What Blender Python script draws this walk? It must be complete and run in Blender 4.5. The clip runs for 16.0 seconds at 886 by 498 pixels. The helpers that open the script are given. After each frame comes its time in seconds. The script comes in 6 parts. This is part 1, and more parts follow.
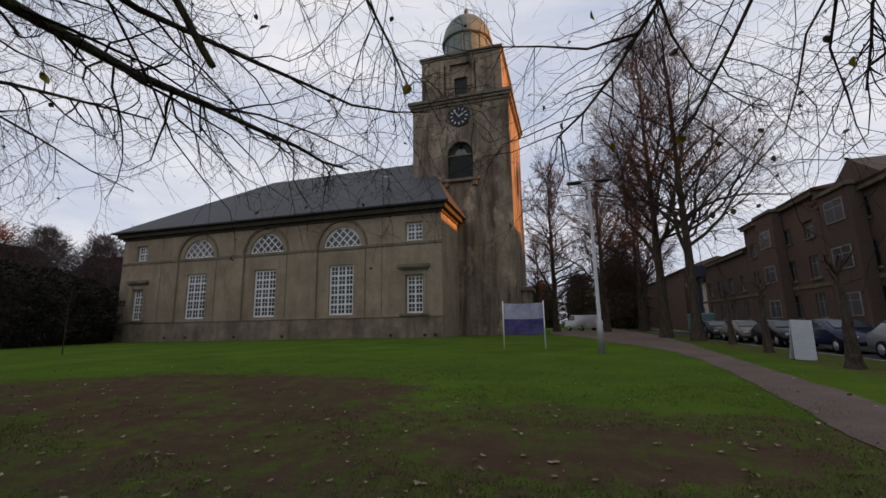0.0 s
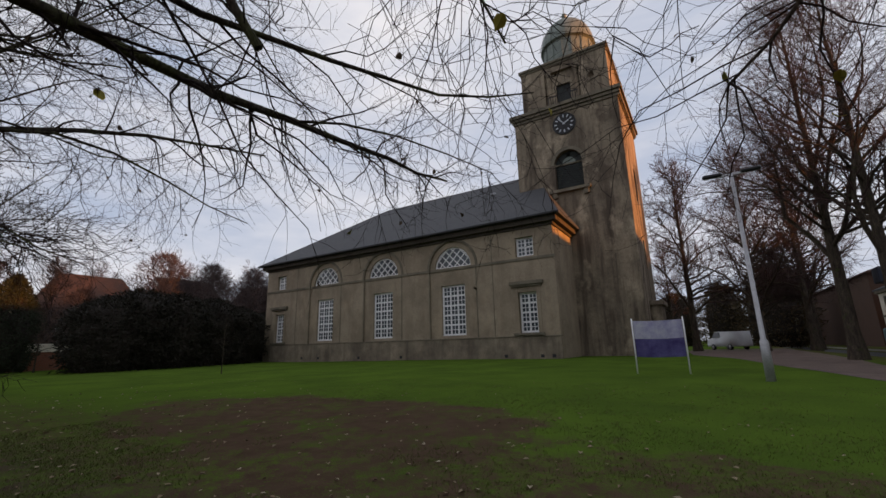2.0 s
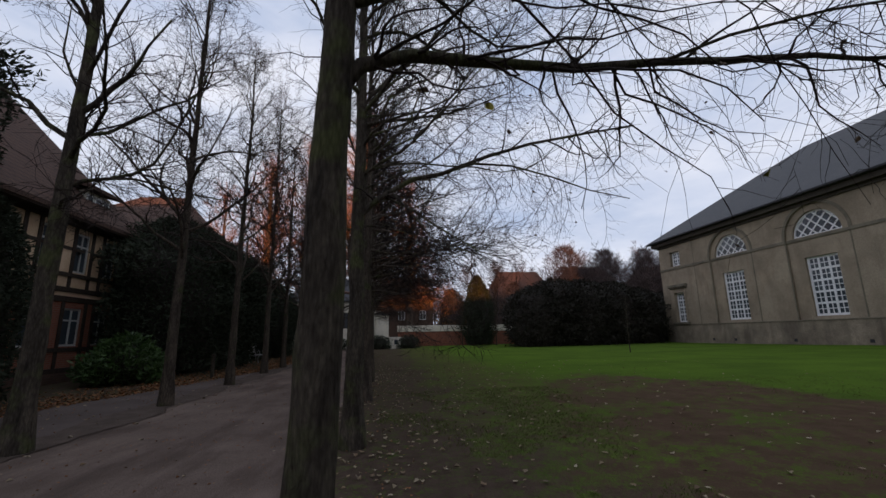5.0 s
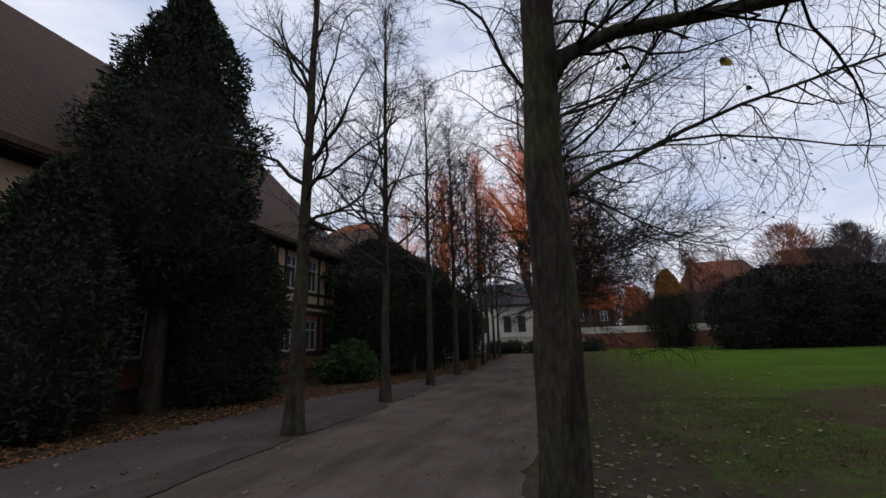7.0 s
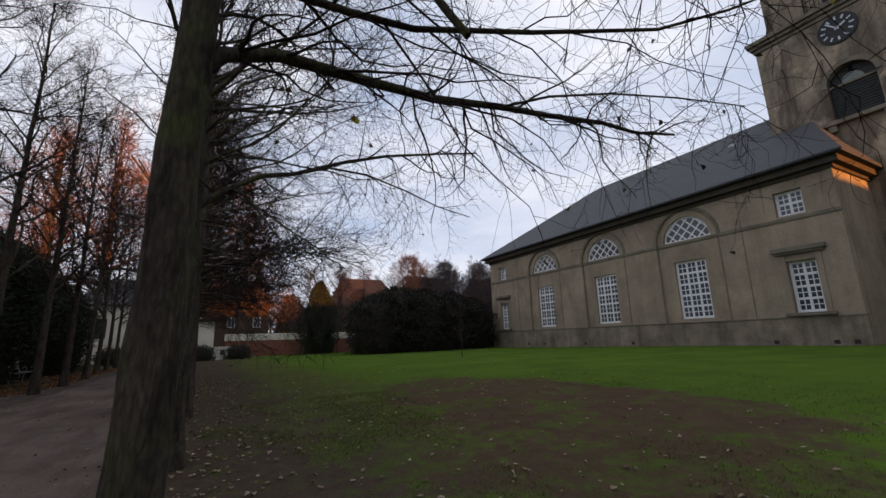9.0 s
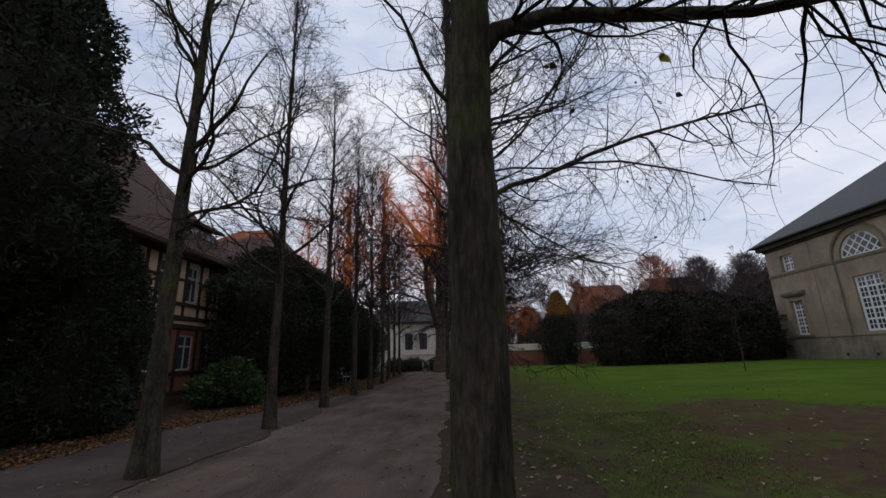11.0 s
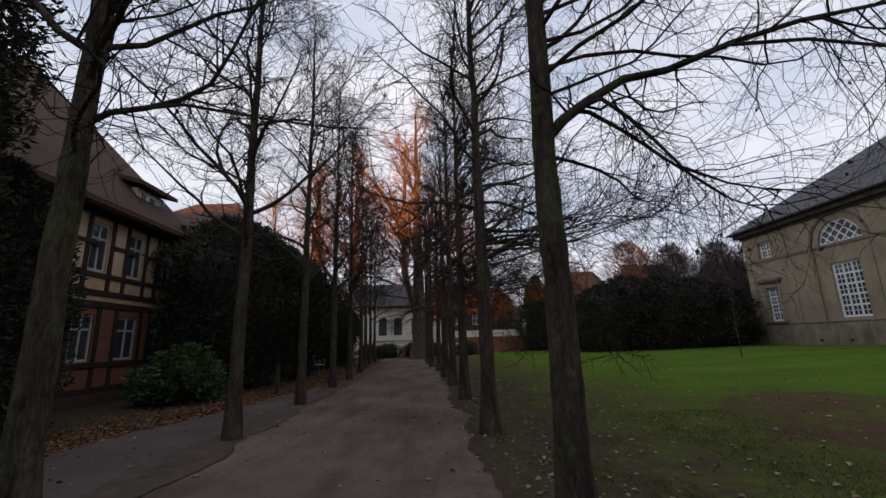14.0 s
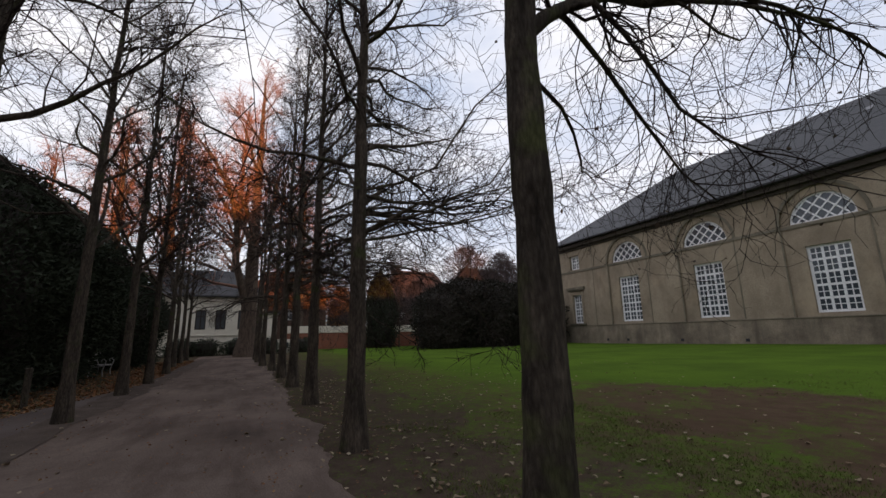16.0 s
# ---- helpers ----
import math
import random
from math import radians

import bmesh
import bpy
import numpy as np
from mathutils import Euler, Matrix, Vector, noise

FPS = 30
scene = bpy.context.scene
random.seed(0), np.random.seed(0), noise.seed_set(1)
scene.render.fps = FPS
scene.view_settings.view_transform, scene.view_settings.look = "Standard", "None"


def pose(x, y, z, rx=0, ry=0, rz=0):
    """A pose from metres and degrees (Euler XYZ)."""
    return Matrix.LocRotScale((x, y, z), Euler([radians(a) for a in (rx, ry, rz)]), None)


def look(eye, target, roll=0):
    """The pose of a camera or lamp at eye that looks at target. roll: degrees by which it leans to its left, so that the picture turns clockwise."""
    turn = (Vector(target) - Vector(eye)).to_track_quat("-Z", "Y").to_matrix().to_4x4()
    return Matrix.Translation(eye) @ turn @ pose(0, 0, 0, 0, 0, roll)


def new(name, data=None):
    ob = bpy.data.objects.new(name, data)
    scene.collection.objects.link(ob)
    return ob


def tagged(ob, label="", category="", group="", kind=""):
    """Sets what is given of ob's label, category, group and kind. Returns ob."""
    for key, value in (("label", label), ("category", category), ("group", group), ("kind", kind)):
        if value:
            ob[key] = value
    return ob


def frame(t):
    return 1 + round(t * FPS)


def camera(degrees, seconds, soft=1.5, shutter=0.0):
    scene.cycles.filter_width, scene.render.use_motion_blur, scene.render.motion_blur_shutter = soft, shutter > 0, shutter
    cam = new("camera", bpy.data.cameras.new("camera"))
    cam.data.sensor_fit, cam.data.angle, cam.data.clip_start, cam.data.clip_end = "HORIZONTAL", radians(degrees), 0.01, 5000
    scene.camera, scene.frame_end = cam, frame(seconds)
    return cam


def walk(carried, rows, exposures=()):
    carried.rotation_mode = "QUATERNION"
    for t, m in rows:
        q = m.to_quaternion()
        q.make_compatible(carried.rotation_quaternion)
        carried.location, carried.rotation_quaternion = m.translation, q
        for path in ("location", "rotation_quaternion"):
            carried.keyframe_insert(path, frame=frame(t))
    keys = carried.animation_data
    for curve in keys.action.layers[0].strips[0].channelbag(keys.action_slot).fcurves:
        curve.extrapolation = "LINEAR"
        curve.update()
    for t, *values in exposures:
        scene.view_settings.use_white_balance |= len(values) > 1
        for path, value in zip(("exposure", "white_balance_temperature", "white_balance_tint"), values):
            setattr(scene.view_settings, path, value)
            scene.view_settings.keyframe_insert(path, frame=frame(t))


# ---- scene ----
cam = camera(93.5, 16.0)
# seconds, x, y, z, yaw, pitch, roll
ROWS = [
    (0, -0.978, 0.274, 1.372, 16.26, 10.40, -1.00),
    (0.5, -1.058, 0.444, 1.410, 18.39, 11.57, -1.10),
    (1, -1.090, 0.659, 1.446, 21.28, 12.47, -1.20),
    (1.5, -1.115, 0.841, 1.464, 25.66, 12.97, -1.30),
    (2, -1.258, 1.020, 1.488, 31.58, 13.21, -1.40),
    (2.5, -1.385, 1.135, 1.510, 38.21, 13.09, -1.40),
    (3, -1.390, 1.161, 1.493, 44.42, 12.71, -1.50),
    (3.5, -1.380, 1.204, 1.468, 49.95, 11.92, -1.50),
    (4, -1.416, 1.218, 1.462, 57.00, 11.07, -1.10),
    (4.5, -1.488, 1.216, 1.475, 67.85, 10.78, -0.80),
    (5, -1.554, 1.132, 1.472, 82.28, 11.63, -0.90),
    (5.2, -1.577, 1.092, 1.475, 88.42, 12.15, -0.90),
    (5.6, -1.598, 1.034, 1.478, 99.17, 12.49, -0.99),
    (6, -1.612, 0.957, 1.481, 106.48, 12.69, -1.20),
    (6.4, -1.617, 0.881, 1.483, 109.69, 12.75, -1.44),
    (6.8, -1.611, 0.831, 1.481, 108.18, 12.66, -1.64),
    (7.1, -1.597, 0.824, 1.477, 103.57, 12.51, -1.71),
    (7.3, -1.583, 0.839, 1.473, 98.69, 12.36, -1.70),
    (7.5, -1.551, 0.888, 1.463, 93.05, 11.95, -1.60),
    (8, -1.483, 0.991, 1.444, 77.01, 11.19, -1.50),
    (8.2, -1.427, 1.013, 1.428, 71.21, 11.21, -1.50),
    (8.6, -1.393, 1.026, 1.420, 63.10, 11.51, -1.54),
    (9, -1.383, 1.021, 1.423, 61.02, 12.21, -1.64),
    (9.4, -1.395, 1.002, 1.434, 63.60, 13.05, -1.74),
    (9.8, -1.423, 0.971, 1.447, 69.48, 13.77, -1.82),
    (10.1, -1.453, 0.940, 1.455, 75.24, 14.07, -1.83),
    (10.3, -1.476, 0.917, 1.459, 79.40, 14.09, -1.80),
    (10.5, -1.653, 0.805, 1.464, 83.61, 13.95, -1.70),
    (11, -2.061, 0.723, 1.493, 92.13, 14.44, -1.80),
    (11.5, -2.422, 0.545, 1.519, 96.20, 15.54, -2.00),
    (12, -2.776, 0.307, 1.579, 96.10, 16.17, -1.90),
    (12.5, -3.183, 0.118, 1.582, 94.15, 15.91, -2.10),
    (13, -3.562, -0.101, 1.572, 91.90, 15.22, -2.10),
    (13.5, -3.928, -0.256, 1.546, 90.00, 13.95, -2.00),
    (14, -4.369, -0.360, 1.537, 87.74, 12.47, -1.80),
    (14.5, -4.711, -0.491, 1.541, 85.03, 11.10, -1.80),
    (15, -5.120, -0.525, 1.494, 81.31, 10.66, -1.70),
    (15.5, -5.549, -0.635, 1.484, 75.46, 10.92, -1.50),
    (16, -5.888, -0.670, 1.476, 65.93, 11.59, -1.10),
]


def eye_row(t, x, y, z, yaw, pitch, roll):
    a, b = radians(yaw), radians(pitch)
    way = Vector((-math.sin(a) * math.cos(b), math.cos(a) * math.cos(b), math.sin(b)))
    return t, look((x, y, z), Vector((x, y, z)) + way, roll)


walk(cam, [eye_row(*r) for r in ROWS], [(0, 0.49, 6850, 12), (1, 0.45, 6850, 12), (3, 0.36, 6750, 12), (4.5, 0.46, 6500, 12), (5.2, 0.5, 6350, 12), (7.5, 0.63, 6500, 12), (8.2, 0.65, 6550, 12), (10.5, 0.5, 6500, 12), (11.5, 0.6, 6620, 12), (12.5, 0.61, 6700, 12), (14.5, 0.65, 6750, 12), (16, 0.78, 6850, 12)])


# ---- light: low winter sun past the street houses, pale cloudy sky ----
SUN_AZ, SUN_EL = radians(86.0), radians(1.9)
to_sun = Vector((math.sin(SUN_AZ) * math.cos(SUN_EL), math.cos(SUN_AZ) * math.cos(SUN_EL), math.sin(SUN_EL)))
world = bpy.data.worlds.new("evening_sky")
scene.world = world
world.use_nodes = True
wn, wl = world.node_tree.nodes, world.node_tree.links
wn.clear()
w_out, w_bg, w_sky = wn.new("ShaderNodeOutputWorld"), wn.new("ShaderNodeBackground"), wn.new("ShaderNodeTexSky")
w_sky.sky_type, w_sky.sun_disc, w_sky.sun_elevation, w_sky.sun_rotation = "NISHITA", False, SUN_EL, SUN_AZ
w_sky.air_density, w_sky.dust_density, w_sky.ozone_density = 1.0, 1.2, 2.0
w_co, w_map, w_noise, w_ramp = (wn.new(n) for n in ("ShaderNodeTexCoord", "ShaderNodeMapping", "ShaderNodeTexNoise", "ShaderNodeValToRGB"))
w_map.inputs["Scale"].default_value = (1.0, 1.6, 4.5)
w_noise.inputs["Scale"].default_value, w_noise.inputs["Detail"].default_value = 1.7, 6
w_noise.inputs["Roughness"].default_value = 0.55
w_ramp.color_ramp.elements[0].position, w_ramp.color_ramp.elements[1].position = 0.3, 0.72
w_ramp.color_ramp.elements[0].color = (5.5, 6.5, 8.6, 1)
w_ramp.color_ramp.elements[1].color = (10.8, 10.9, 11.6, 1)
w_mix = wn.new("ShaderNodeMix")
w_mix.data_type = "RGBA"
w_mix.inputs["Factor"].default_value = 0.8
wl.new(w_co.outputs["Generated"], w_map.inputs["Vector"])
wl.new(w_map.outputs["Vector"], w_noise.inputs["Vector"])
wl.new(w_noise.outputs["Fac"], w_ramp.inputs["Fac"])
wl.new(w_sky.outputs["Color"], w_mix.inputs["A"])
wl.new(w_ramp.outputs["Color"], w_mix.inputs["B"])
wl.new(w_mix.outputs["Result"], w_bg.inputs["Color"])
w_bg.inputs["Strength"].default_value = 0.073
wl.new(w_bg.outputs["Background"], w_out.inputs["Surface"])
sun_data = bpy.data.lights.new("sun", "SUN")
sun_data.energy, sun_data.angle, sun_data.color = 5.0, radians(0.8), (1.0, 0.36, 0.07)
sun = new("sun", sun_data)
sun.matrix_world = look(to_sun * 100, (0, 0, 0))


# ---- materials ----
def mat(name, col, col2=None, scale=3.0, rough=0.85, bump=0.3, fine=40.0, metal=0.0, spot=0.5, stretch=(1, 1, 1), vary=0.0, world_co=False):
    """Two-scale mottled surface: col and col2 in patches of 1/scale m, fine grain and bump; vary: by object."""
    m = bpy.data.materials.new(name)
    m.use_nodes = True
    n, l = m.node_tree.nodes, m.node_tree.links
    b = n["Principled BSDF"]
    b.inputs["Roughness"].default_value, b.inputs["Metallic"].default_value = rough, metal
    b.inputs["Specular IOR Level"].default_value = 0.4 if rough < 0.8 else 0.08
    col2 = col2 or tuple(c * 0.7 for c in col)
    co = n.new("ShaderNodeTexCoord")
    mp = n.new("ShaderNodeMapping")
    mp.inputs["Scale"].default_value = stretch
    if world_co:
        l.new(n.new("ShaderNodeNewGeometry").outputs["Position"], mp.inputs["Vector"])
    else:
        l.new(co.outputs["Object"], mp.inputs["Vector"])
    big, small = n.new("ShaderNodeTexNoise"), n.new("ShaderNodeTexNoise")
    big.inputs["Scale"].default_value, big.inputs["Detail"].default_value, big.inputs["Roughness"].default_value = scale, 5, 0.6
    small.inputs["Scale"].default_value, small.inputs["Detail"].default_value = fine, 3
    ramp = n.new("ShaderNodeValToRGB")
    ramp.color_ramp.elements[0].position, ramp.color_ramp.elements[1].position = spot - 0.18, spot + 0.18
    ramp.color_ramp.elements[0].color, ramp.color_ramp.elements[1].color = (*col2, 1), (*col, 1)
    mul = n.new("ShaderNodeMix")
    mul.data_type, mul.blend_type = "RGBA", "OVERLAY"
    mul.inputs["Factor"].default_value = 0.45
    for t in (big, small):
        l.new(mp.outputs["Vector"], t.inputs["Vector"])
    l.new(big.outputs["Fac"], ramp.inputs["Fac"])
    l.new(ramp.outputs["Color"], mul.inputs["A"])
    l.new(small.outputs["Fac"], mul.inputs["B"])
    last = mul.outputs["Result"]
    if vary:
        info, hsv, rng = n.new("ShaderNodeObjectInfo"), n.new("ShaderNodeHueSaturation"), n.new("ShaderNodeMapRange")
        rng.inputs["To Min"].default_value, rng.inputs["To Max"].default_value = 1 - vary, 1 + vary
        l.new(info.outputs["Random"], rng.inputs["Value"])
        l.new(rng.outputs["Result"], hsv.inputs["Value"])
        l.new(last, hsv.inputs["Color"])
        last = hsv.outputs["Color"]
    l.new(last, b.inputs["Base Color"])
    if bump:
        bp = n.new("ShaderNodeBump")
        bp.inputs["Strength"].default_value, bp.inputs["Distance"].default_value = bump, 0.02
        l.new(small.outputs["Fac"], bp.inputs["Height"])
        l.new(bp.outputs["Normal"], b.inputs["Normal"])
    return m


def island_mat(name, cols, rough=0.7):
    """Colour picked at random for every loose piece of a joined mesh."""
    m = bpy.data.materials.new(name)
    m.use_nodes = True
    n, l = m.node_tree.nodes, m.node_tree.links
    b = n["Principled BSDF"]
    b.inputs["Roughness"].default_value = rough
    b.inputs["Specular IOR Level"].default_value = 0.2
    g, ramp = n.new("ShaderNodeNewGeometry"), n.new("ShaderNodeValToRGB")
    e = ramp.color_ramp.elements
    while len(e) < len(cols):
        e.new(0.5)
    for k, c in enumerate(cols):
        e[k].position, e[k].color = k / (len(cols) - 1), (*c, 1)
    l.new(g.outputs["Random Per Island"], ramp.inputs["Fac"])
    l.new(ramp.outputs["Color"], b.inputs["Base Color"])
    return m


def brick_mat(name, c1, c2, mortar, w=0.25, h=0.075, rough=0.9, joint=0.012, axes="xz"):
    """Courses of bricks or slates, on upright faces by world place."""
    m = mat(name, c1, c2, 0.5, rough)
    n, l = m.node_tree.nodes, m.node_tree.links
    b = n["Principled BSDF"]
    g, sep, comb, br = (n.new(k) for k in ("ShaderNodeNewGeometry", "ShaderNodeSeparateXYZ", "ShaderNodeCombineXYZ", "ShaderNodeTexBrick"))
    add = n.new("ShaderNodeMath")
    l.new(g.outputs["Position"], sep.inputs["Vector"])
    l.new(sep.outputs["X"], add.inputs[0])
    l.new(sep.outputs["Y"], add.inputs[1])
    l.new(add.outputs["Value"], comb.inputs["X"])
    l.new(sep.outputs["Z"], comb.inputs["Y"])
    l.new(comb.outputs["Vector"], br.inputs["Vector"])
    br.inputs["Scale"].default_value = 1.0
    br.inputs["Brick Width"].default_value, br.inputs["Row Height"].default_value, br.inputs["Mortar Size"].default_value = w, h, joint
    br.inputs["Color1"].default_value, br.inputs["Color2"].default_value, br.inputs["Mortar"].default_value = (*c1, 1), (*c2, 1), (*mortar, 1)
    old = b.inputs["Base Color"].links[0].from_socket
    mix = n.new("ShaderNodeMix")
    mix.data_type, mix.blend_type = "RGBA", "MIX"
    mix.inputs["Factor"].default_value = 0.4
    l.new(br.outputs["Color"], mix.inputs["A"])
    l.new(old, mix.inputs["B"])
    l.new(mix.outputs["Result"], b.inputs["Base Color"])
    return m


def glass(name, tint=(0.05, 0.06, 0.07), rough=0.06):
    m = bpy.data.materials.new(name)
    m.use_nodes = True
    b = m.node_tree.nodes["Principled BSDF"]
    b.inputs["Base Color"].default_value = (*tint, 1)
    b.inputs["Roughness"].default_value = rough
    b.inputs["Specular IOR Level"].default_value = 0.5
    return m


M_STUCCO = mat("weathered_stucco", (0.335, 0.275, 0.2), (0.225, 0.183, 0.134), 0.45, 0.92, 0.25, 22)
M_TOWER = mat("sooty_stucco", (0.32, 0.262, 0.19), (0.165, 0.137, 0.103), 0.3, 0.92, 0.3, 18, stretch=(1, 1, 0.4))
M_PLINTH = mat("stained_plinth", (0.31, 0.256, 0.19), (0.15, 0.122, 0.094), 0.7, 0.92, 0.35, 16)


def stained(m, soot, pale, amount, streak=(1.3, 1.3, 0.12), runs=1.0):
    """Rain streaks, dark blotches and worn pale patches over a stucco surface."""
    n, l = m.node_tree.nodes, m.node_tree.links
    b = n["Principled BSDF"]
    last = b.inputs["Base Color"].links[0].from_socket
    g = n.new("ShaderNodeNewGeometry")
    for k, (sc, stretch, lo, hi, col, fac) in enumerate(((1.0, streak, 0.47, 0.66, soot, amount * runs), (0.34, (1, 1, 0.8), 0.5, 0.68, soot, amount * 0.85), (0.55, (1, 1, 0.55), 0.56, 0.7, pale, amount * 0.7), (2.6, (1, 1, 1), 0.52, 0.72, soot, amount * 0.5))):
        mp, t, r, mx, ml = (n.new(q) for q in ("ShaderNodeMapping", "ShaderNodeTexNoise", "ShaderNodeMapRange", "ShaderNodeMix", "ShaderNodeMath"))
        mp.inputs["Scale"].default_value, mp.inputs["Location"].default_value = stretch, (k * 7.3, k * 3.1, k * 5.7)
        t.inputs["Scale"].default_value, t.inputs["Detail"].default_value, t.inputs["Roughness"].default_value = sc, 7, 0.62
        r.inputs["From Min"].default_value, r.inputs["From Max"].default_value = lo, hi
        ml.operation = "MULTIPLY"
        ml.inputs[1].default_value = fac
        mx.data_type = "RGBA"
        mx.inputs["B"].default_value = (*col, 1)
        l.new(g.outputs["Position"], mp.inputs["Vector"])
        l.new(mp.outputs["Vector"], t.inputs["Vector"])
        l.new(t.outputs["Fac"], r.inputs["Value"])
        l.new(r.outputs["Result"], ml.inputs[0])
        l.new(ml.outputs["Value"], mx.inputs["Factor"])
        l.new(last, mx.inputs["A"])
        last = mx.outputs["Result"]
    l.new(last, b.inputs["Base Color"])


stained(M_STUCCO, (0.16, 0.122, 0.086), (0.43, 0.34, 0.235), 0.6, runs=0.45)
stained(M_TOWER, (0.085, 0.067, 0.052), (0.52, 0.43, 0.31), 1.0)
stained(M_PLINTH, (0.10, 0.085, 0.065), (0.36, 0.31, 0.23), 0.6)
# Darker than the trim: the shadow under the eaves is in this colour.
M_EAVE = mat("shaded_eaves", (0.085, 0.072, 0.058), (0.06, 0.05, 0.042), 1.0, 0.9)
M_TRIM = mat("dark_stone_trim", (0.20, 0.175, 0.13), (0.12, 0.105, 0.08), 1.2, 0.9)
M_SLATE = brick_mat("slate_roof", (0.045, 0.047, 0.05), (0.06, 0.06, 0.063), (0.025, 0.025, 0.027), 0.5, 0.22, 0.75)
M_COPPER = mat("aged_copper", (0.20, 0.23, 0.20), (0.12, 0.14, 0.125), 0.8, 0.6, 0.15, 12, metal=0.2)
M_WHITE = mat("white_paint", (0.78, 0.78, 0.78), (0.62, 0.62, 0.62), 3, 0.55, 0.1)
M_PANE = glass("dark_window_glass")
M_FARPANE = glass("dull_window_glass", (0.045, 0.05, 0.055), 0.35)
M_BLACK = mat("black_paint", (0.018, 0.018, 0.02), None, 4, 0.6, 0.05)
M_SHUTTER = mat("dark_green_louvre", (0.025, 0.03, 0.027), None, 5, 0.7, 0.1)
M_BRICK = brick_mat("red_brick", (0.28, 0.095, 0.055), (0.20, 0.068, 0.042), (0.2, 0.16, 0.13))
M_BROWNBRICK = brick_mat("brown_brick", (0.105, 0.062, 0.045), (0.075, 0.046, 0.035), (0.085, 0.07, 0.06))
M_STREETBRICK = brick_mat("sooty_red_brick", (0.14, 0.10, 0.083), (0.105, 0.075, 0.064), (0.12, 0.1, 0.086))
M_SASH = mat("dulled_white_paint", (0.5, 0.49, 0.46), (0.36, 0.35, 0.33), 2, 0.6, 0.1)
M_GREYSASH = mat("greyed_window_paint", (0.30, 0.29, 0.28), (0.20, 0.19, 0.185), 1.5, 0.6, 0.1)
M_INFILL = mat("ochre_infill", (0.62, 0.45, 0.3), (0.48, 0.32, 0.2), 1.5, 0.9)
M_TIMBER = mat("old_timber", (0.055, 0.04, 0.03), (0.035, 0.027, 0.022), 6, 0.85, 0.4, 30, stretch=(1, 1, 0.3))
M_TILE = brick_mat("roof_tiles", (0.10, 0.06, 0.045), (0.075, 0.048, 0.038), (0.04, 0.027, 0.022), 0.22, 0.18, 0.8, 0.02)
M_REDTILE = brick_mat("red_roof_tiles", (0.11, 0.06, 0.045), (0.085, 0.05, 0.038), (0.05, 0.025, 0.02), 0.22, 0.18, 0.8, 0.02)
M_PALE = mat("pale_render", (0.70, 0.65, 0.54), (0.58, 0.53, 0.43), 0.8, 0.9)
M_GRAVEL = mat("fine_gravel", (0.185, 0.139, 0.114), (0.115, 0.086, 0.07), 0.42, 0.95, 0.8, 55, world_co=True)
# Dark blotches: damp stains, and soft tree shade painted into the gravel colour.
stained(M_GRAVEL, (0.062, 0.045, 0.037), (0.195, 0.15, 0.125), 0.7, (0.35, 1.6, 1))
M_FOOTPATH = mat("trodden_path", (0.155, 0.117, 0.1), (0.105, 0.08, 0.068), 0.8, 0.95, 0.5, 45, world_co=True)
M_LANE = mat("worn_dark_lane", (0.118, 0.094, 0.083), (0.074, 0.058, 0.051), 0.6, 0.92, 0.5, 60, world_co=True)
M_SOIL = mat("dark_trodden_soil", (0.112, 0.086, 0.07), (0.066, 0.05, 0.041), 2.2, 0.95, 0.9, 45, world_co=True)
M_ASPHALT = mat("asphalt", (0.06, 0.06, 0.062), (0.045, 0.045, 0.047), 0.6, 0.9, 0.4, 60, world_co=True)
M_KERB = mat("kerb_stone", (0.25, 0.24, 0.22), (0.18, 0.17, 0.16), 2, 0.9, vary=0.12)


